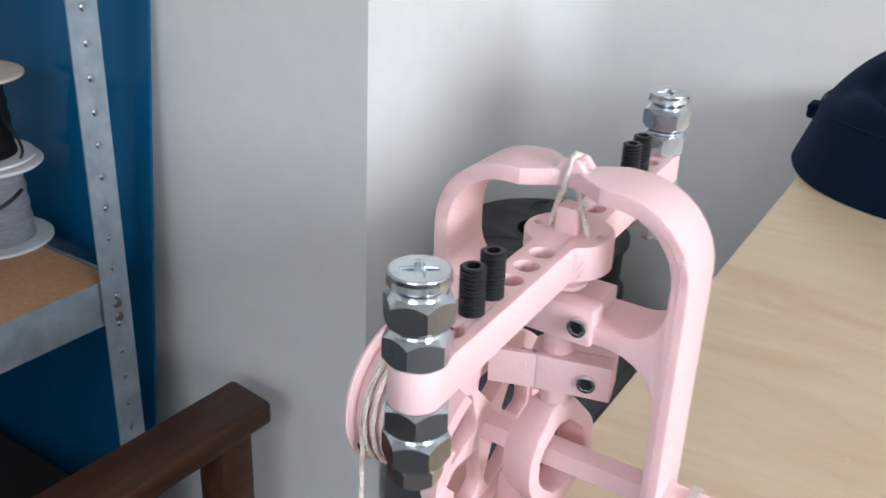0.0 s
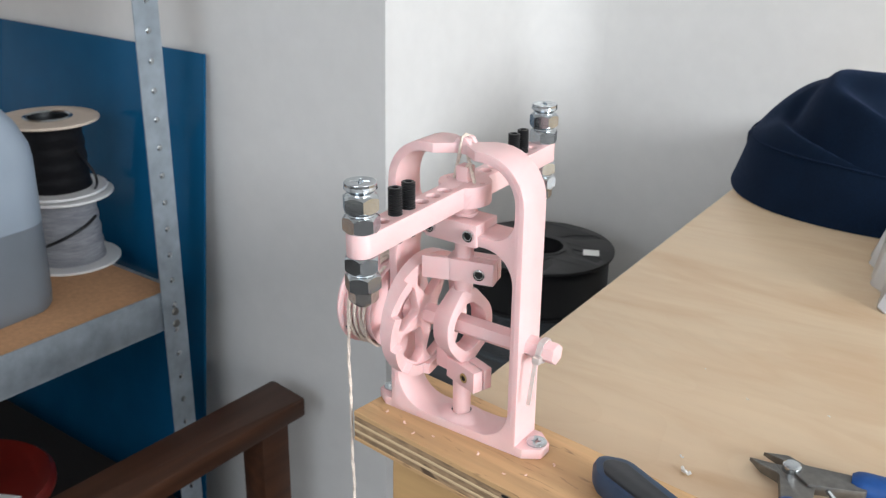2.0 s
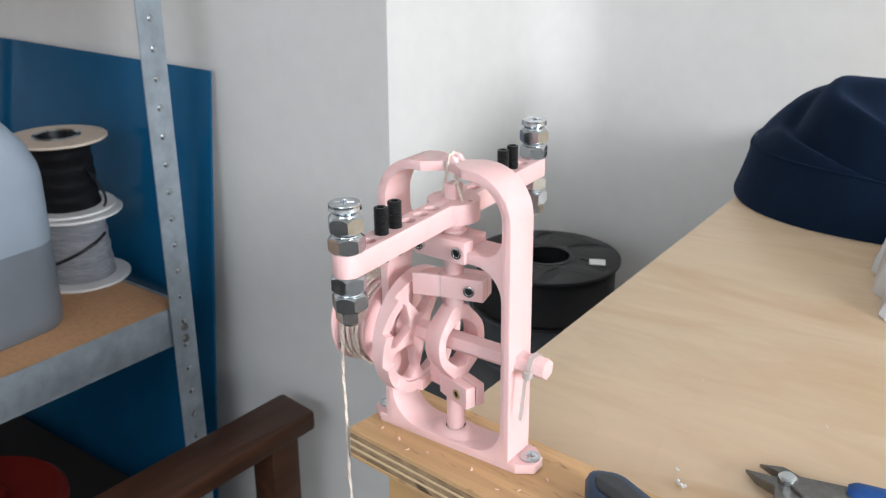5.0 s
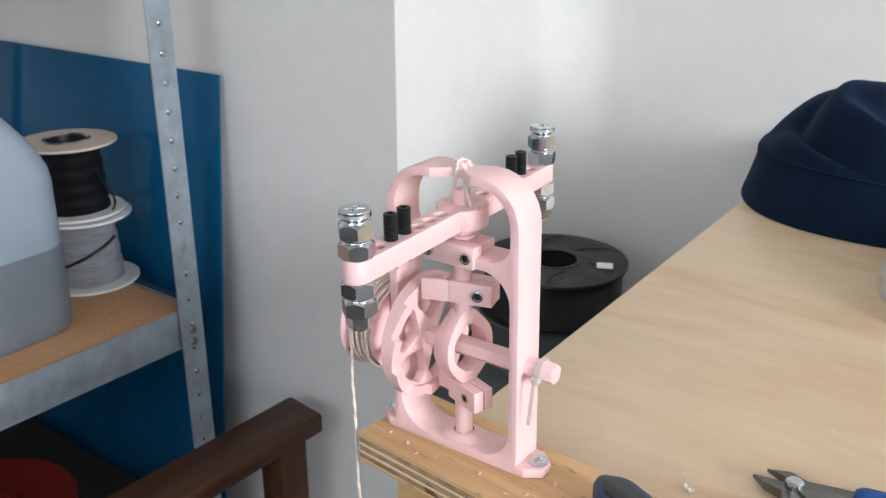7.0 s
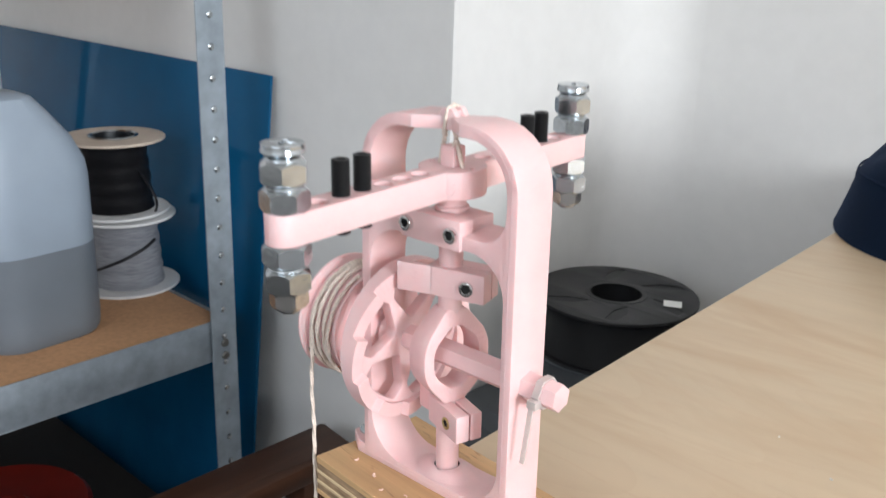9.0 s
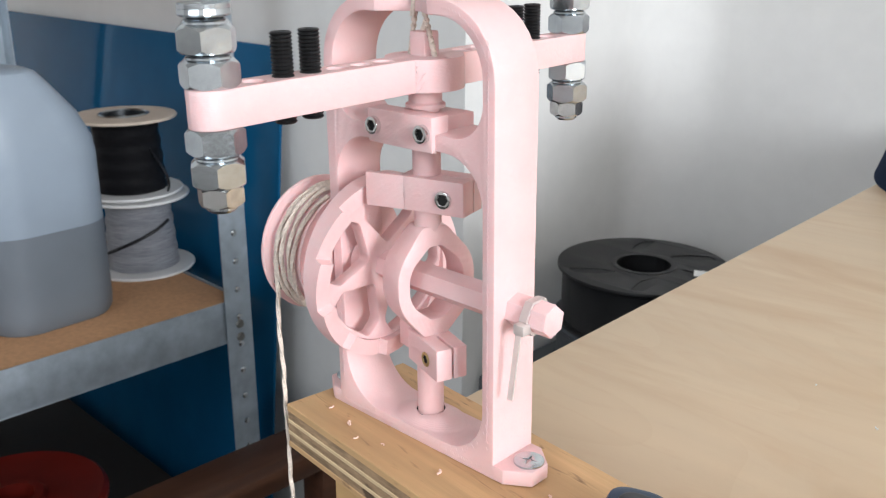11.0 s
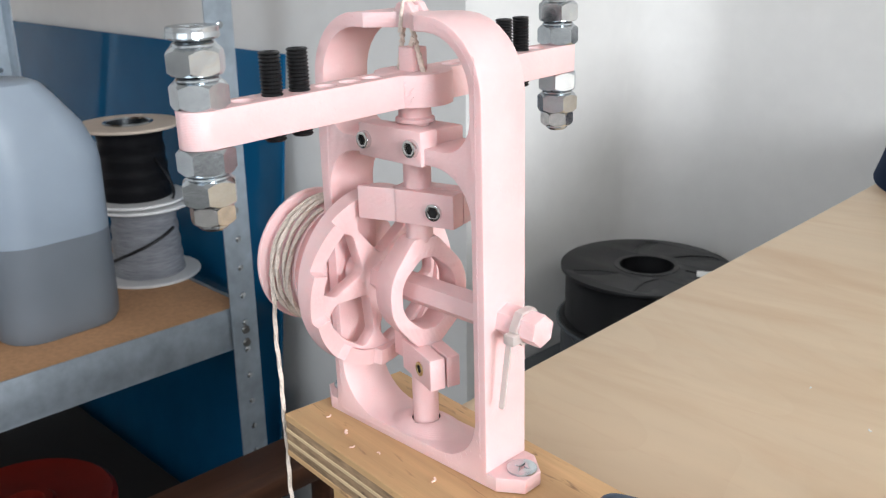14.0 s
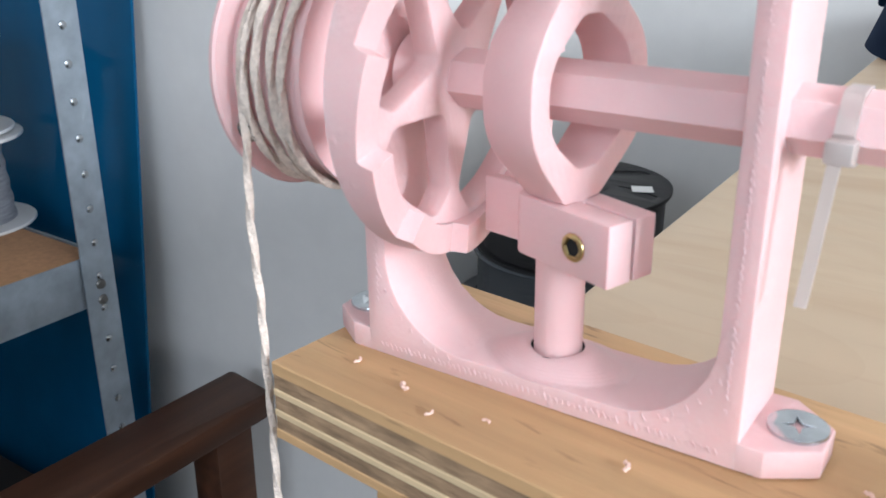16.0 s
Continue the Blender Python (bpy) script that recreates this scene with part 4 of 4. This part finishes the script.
part("box_body", box(bmesh.new(), -0.115, 0.125, -0.14, 0.13, 0, 0.41, 0.006), material("grey_box", (0.07, 0.075, 0.08), 0.6, grain=0.05), stand)
part("lid", box(bmesh.new(), -0.12, 0.13, -0.145, 0.135, 0.4105, 0.439, 0.005), material("grey_lid", (0.09, 0.095, 0.1), 0.5, grain=0.05), stand)


# ---- navy cap on the desk ----
def cap_thing():
    ob = empty("cap", Matrix.Translation((-0.004, 0.795, 0.7505)), "soft navy blue fabric cap lying on the desk", "cap")
    n, k = 120, 60
    bm = bmesh.new()
    rows = []

    def shape(u, a):
        # u from the rim to the crown
        if u < 0.35:
            v = u / 0.35
            r, z = 1.03 - 0.10 * v, 0.050 * v
        else:
            v = (u - 0.35) / 0.65
            r = 0.93 * math.cos(v * math.pi / 2) ** 0.9
            z = 0.050 + 0.073 * math.sin(v * math.pi / 2) ** 1.05
        fold = 0.0 if u < 0.35 else 1.0
        wob = 0.018 * math.sin(3 * a + 1.2) + 0.012 * math.sin(5 * a + 4 * u)
        x, y = 0.148 * r * (1 + wob) * math.cos(a), 0.122 * r * (1 + wob) * math.sin(a)
        if u >= 0.35:
            s = noise.noise(Vector((x * 16, y * 16, z * 9)))
            z += 0.014 * s * (1 - abs(2 * v - 1)) * 1.4
            g = math.sin((x * 0.8 + y) * 55 + 2.4 * noise.noise(Vector((x * 12, y * 12, 3))))
            z += 0.003 * g * math.sin(v * math.pi) ** 1.5
            w = math.sin(6.5 * u + 2.0 * a + 0.6)
            z += 0.003 * w * abs(w) * math.sin(v * math.pi)
            da = ((a + math.pi) % (2 * math.pi)) - math.pi
            if -3.0 < da < -0.6:
                line = 0.66 - 0.20 * (da + 3.0) / 1.6
                z += (-0.022 * math.exp(-((u - line + 0.035) / 0.04) ** 2) + 0.014 * math.exp(-((u - line - 0.06) / 0.05) ** 2)) * math.sin((da + 3.0) / 2.4 * math.pi) ** 0.5
            x += 0.052 * v
            z -= 0.022 * math.exp(-((x - 0.03) ** 2 + (y + 0.055) ** 2) / 0.0012) * fold
        return (x, y, z)
    for i in range(k + 1):
        u = i / k
        rows.append([bm.verts.new(shape(u * 0.995, 2 * math.pi * j / n)) for j in range(n)])
    for p, q in zip(rows, rows[1:]):
        for j in range(n):
            bm.faces.new((p[j], p[(j + 1) % n], q[(j + 1) % n], q[j]))
    bm.faces.new(rows[-1])
    part("crown", bm, navy, ob, smooth=80)
    bm = bmesh.new()
    pts = [Vector(shape(0.36, 2 * math.pi * j / n)) * 1.008 for j in range(n + 1)]
    tube(bm, pts, 0.0009, 6, cap=False)
    part("seam", bm, navy, ob, smooth=80)
    bm = bmesh.new()
    box(bm, -0.152, -0.138, 0.03, 0.05, 0.022, 0.036, 0.003)
    part("strap", bm, navy, ob)
    return ob


cap_thing()

# silver bag beside the cap
bm = bmesh.new()
bmesh.ops.create_grid(bm, x_segments=26, y_segments=20, size=0.5)
for v in bm.verts:
    x, y = v.co.x, v.co.y
    e = max(0.0, (1 - (2 * x) ** 4) * (1 - (2 * y) ** 4))
    px = x * 0.17 + 0.010 * noise.noise(Vector((x * 3, y * 9, 8))) + 0.004 * noise.noise(Vector((x * 9, y * 25, 2)))
    py = y * 0.12 + 0.010 * noise.noise(Vector((x * 9, y * 3, 4)))
    v.co = Vector((px, py, 0.056 * e ** 0.45 + 0.016 * noise.noise(Vector((x * 7, y * 7, 0))) * e + 0.006 * noise.noise(Vector((x * 22, y * 22, 5)))))
    v.co.z = max(v.co.z, 0.0)
made = bmesh.ops.extrude_face_region(bm, geom=list(bm.faces))
for g in made["geom"]:
    if isinstance(g, bmesh.types.BMVert):
        g.co.z += 0.0012
bag = part("silver_bag", bm, foil_mat, m=Matrix.Translation((0.112, 0.600, 0.7504)) @ Matrix.Rotation(0.3, 4, 'Z'), smooth=25)
tagged(bag, "crumpled silver-grey plastic bag lying on the desk", "bag")


# ---- side cutters on the desk ----
def cutters():
    ob = empty("side_cutters", Matrix.Translation((0.0555, 0.2725, 0.7502)) @ Matrix.Rotation(radians(-29), 4, 'Z'), "small steel side cutters with blue grips, slightly open", "pliers")
    for s in (-1, 1):
        bm = bmesh.new()
        jaw = rounded([(-0.0225, s * 0.0046, 0), (-0.011, s * 0.0088, 0.005), (0.000, s * 0.0078, 0.003), (0.017, s * 0.0235, 0.002), (0.030, s * 0.0190, 0.002), (0.013, -s * 0.003, 0.002), (-0.004, -s * 0.0006, 0.001), (-0.0075, s * 0.0020, 0.001)], 4)
        extruded(bm, [jaw if s < 0 else jaw[::-1]], 0.0058, 0.0007, Matrix.Translation((0, 0, 0.0062 + s * 0.0006)))
        for v in bm.verts:
            if v.co.x < -0.006:
                v.co.z *= 1 - 0.62 * (-0.006 - v.co.x) / 0.0165
        half = part("jaw", bm, tool_steel, ob)
        bm = bmesh.new()
        pts = [(0.018, s * 0.0205, 0.0068), (0.030, s * 0.0300, 0.0070), (0.052, s * 0.0400, 0.0070), (0.078, s * 0.0410, 0.0070), (0.103, s * 0.035, 0.0070)]
        rows = []
        for k in range(25):
            u = k / 24 * (len(pts) - 1)
            i = min(int(u), len(pts) - 2)
            c = Vector(pts[i]).lerp(Vector(pts[i + 1]), u - i)
            ahead = (Vector(pts[i + 1]) - Vector(pts[i])).normalized()
            side = Vector((-ahead.y, ahead.x, 0))
            r = 0.0066 * (0.72 if k in (0, 24) else 0.93 if k in (1, 23) else 1.0)
            rows.append([bm.verts.new(c + side * (r * 1.15 * math.cos(q)) + Vector((0, 0, r * math.sin(q)))) for q in [2 * math.pi * j / 14 for j in range(14)]])
        for p, q in zip(rows, rows[1:]):
            for j in range(14):
                bm.faces.new((p[j], p[(j + 1) % 14], q[(j + 1) % 14], q[j]))
        bm.faces.new(rows[0][::-1])
        bm.faces.new(rows[-1])
        part("grip", bm, blue_grip, half, "blue rubber grip")
    bm = bmesh.new()
    lathe(bm, [(0.0, 0.0122), (0.0035, 0.0122), (0.0044, 0.0114), (0.0046, 0.009), (0.0046, 0.001), (0, 0.001)], 28)
    part("rivet", bm, zinc, ob, "bright steel rivet")
    bm = bmesh.new()
    tube(bm, [(0.016, 0.006, 0.007), (0.027, 0.001, 0.0075), (0.036, -0.010, 0.007)], 0.0014, 8)
    part("spring", bm, zinc, ob, "bright wire spring")
    return ob


cutters()


# ---- dark handled tool on the plywood ----
def dark_tool():
    ob = empty("craft_tool", Matrix.Translation((-0.0155, 0.1965, 0.7688)) @ Matrix.Rotation(radians(-22), 4, 'Z') @ Matrix.Diagonal((1, 0.92, 0.95, 1)), "dark blue and black rubber tool handle lying on the plywood", "tool")
    out = rounded([(0.0, 0.0005, 0.007), (0.012, 0.0125, 0.012), (0.05, 0.011, 0.02), (0.115, 0.004, 0.004), (0.115, -0.016, 0.004), (0.05, -0.011, 0.02), (0.012, -0.0105, 0.012)], 6)
    bm = bmesh.new()
    extruded(bm, [out], 0.0135, 0.0045, Matrix.Translation((0, 0, 0.0068)))
    part("handle", bm, grip_blue, ob)
    inner = rounded([(0.006, 0.0, 0.005), (0.016, 0.0068, 0.006), (0.05, 0.0045, 0.02), (0.10, 0.0, 0.003), (0.10, -0.0115, 0.003), (0.05, -0.008, 0.02), (0.016, -0.0078, 0.006)], 6)
    bm = bmesh.new()
    extruded(bm, [inner], 0.003, 0.001, Matrix.Translation((0, 0, 0.0128)))
    part("inlay", bm, grip_black, ob, "black rubber inlay")
    return ob


dark_tool()
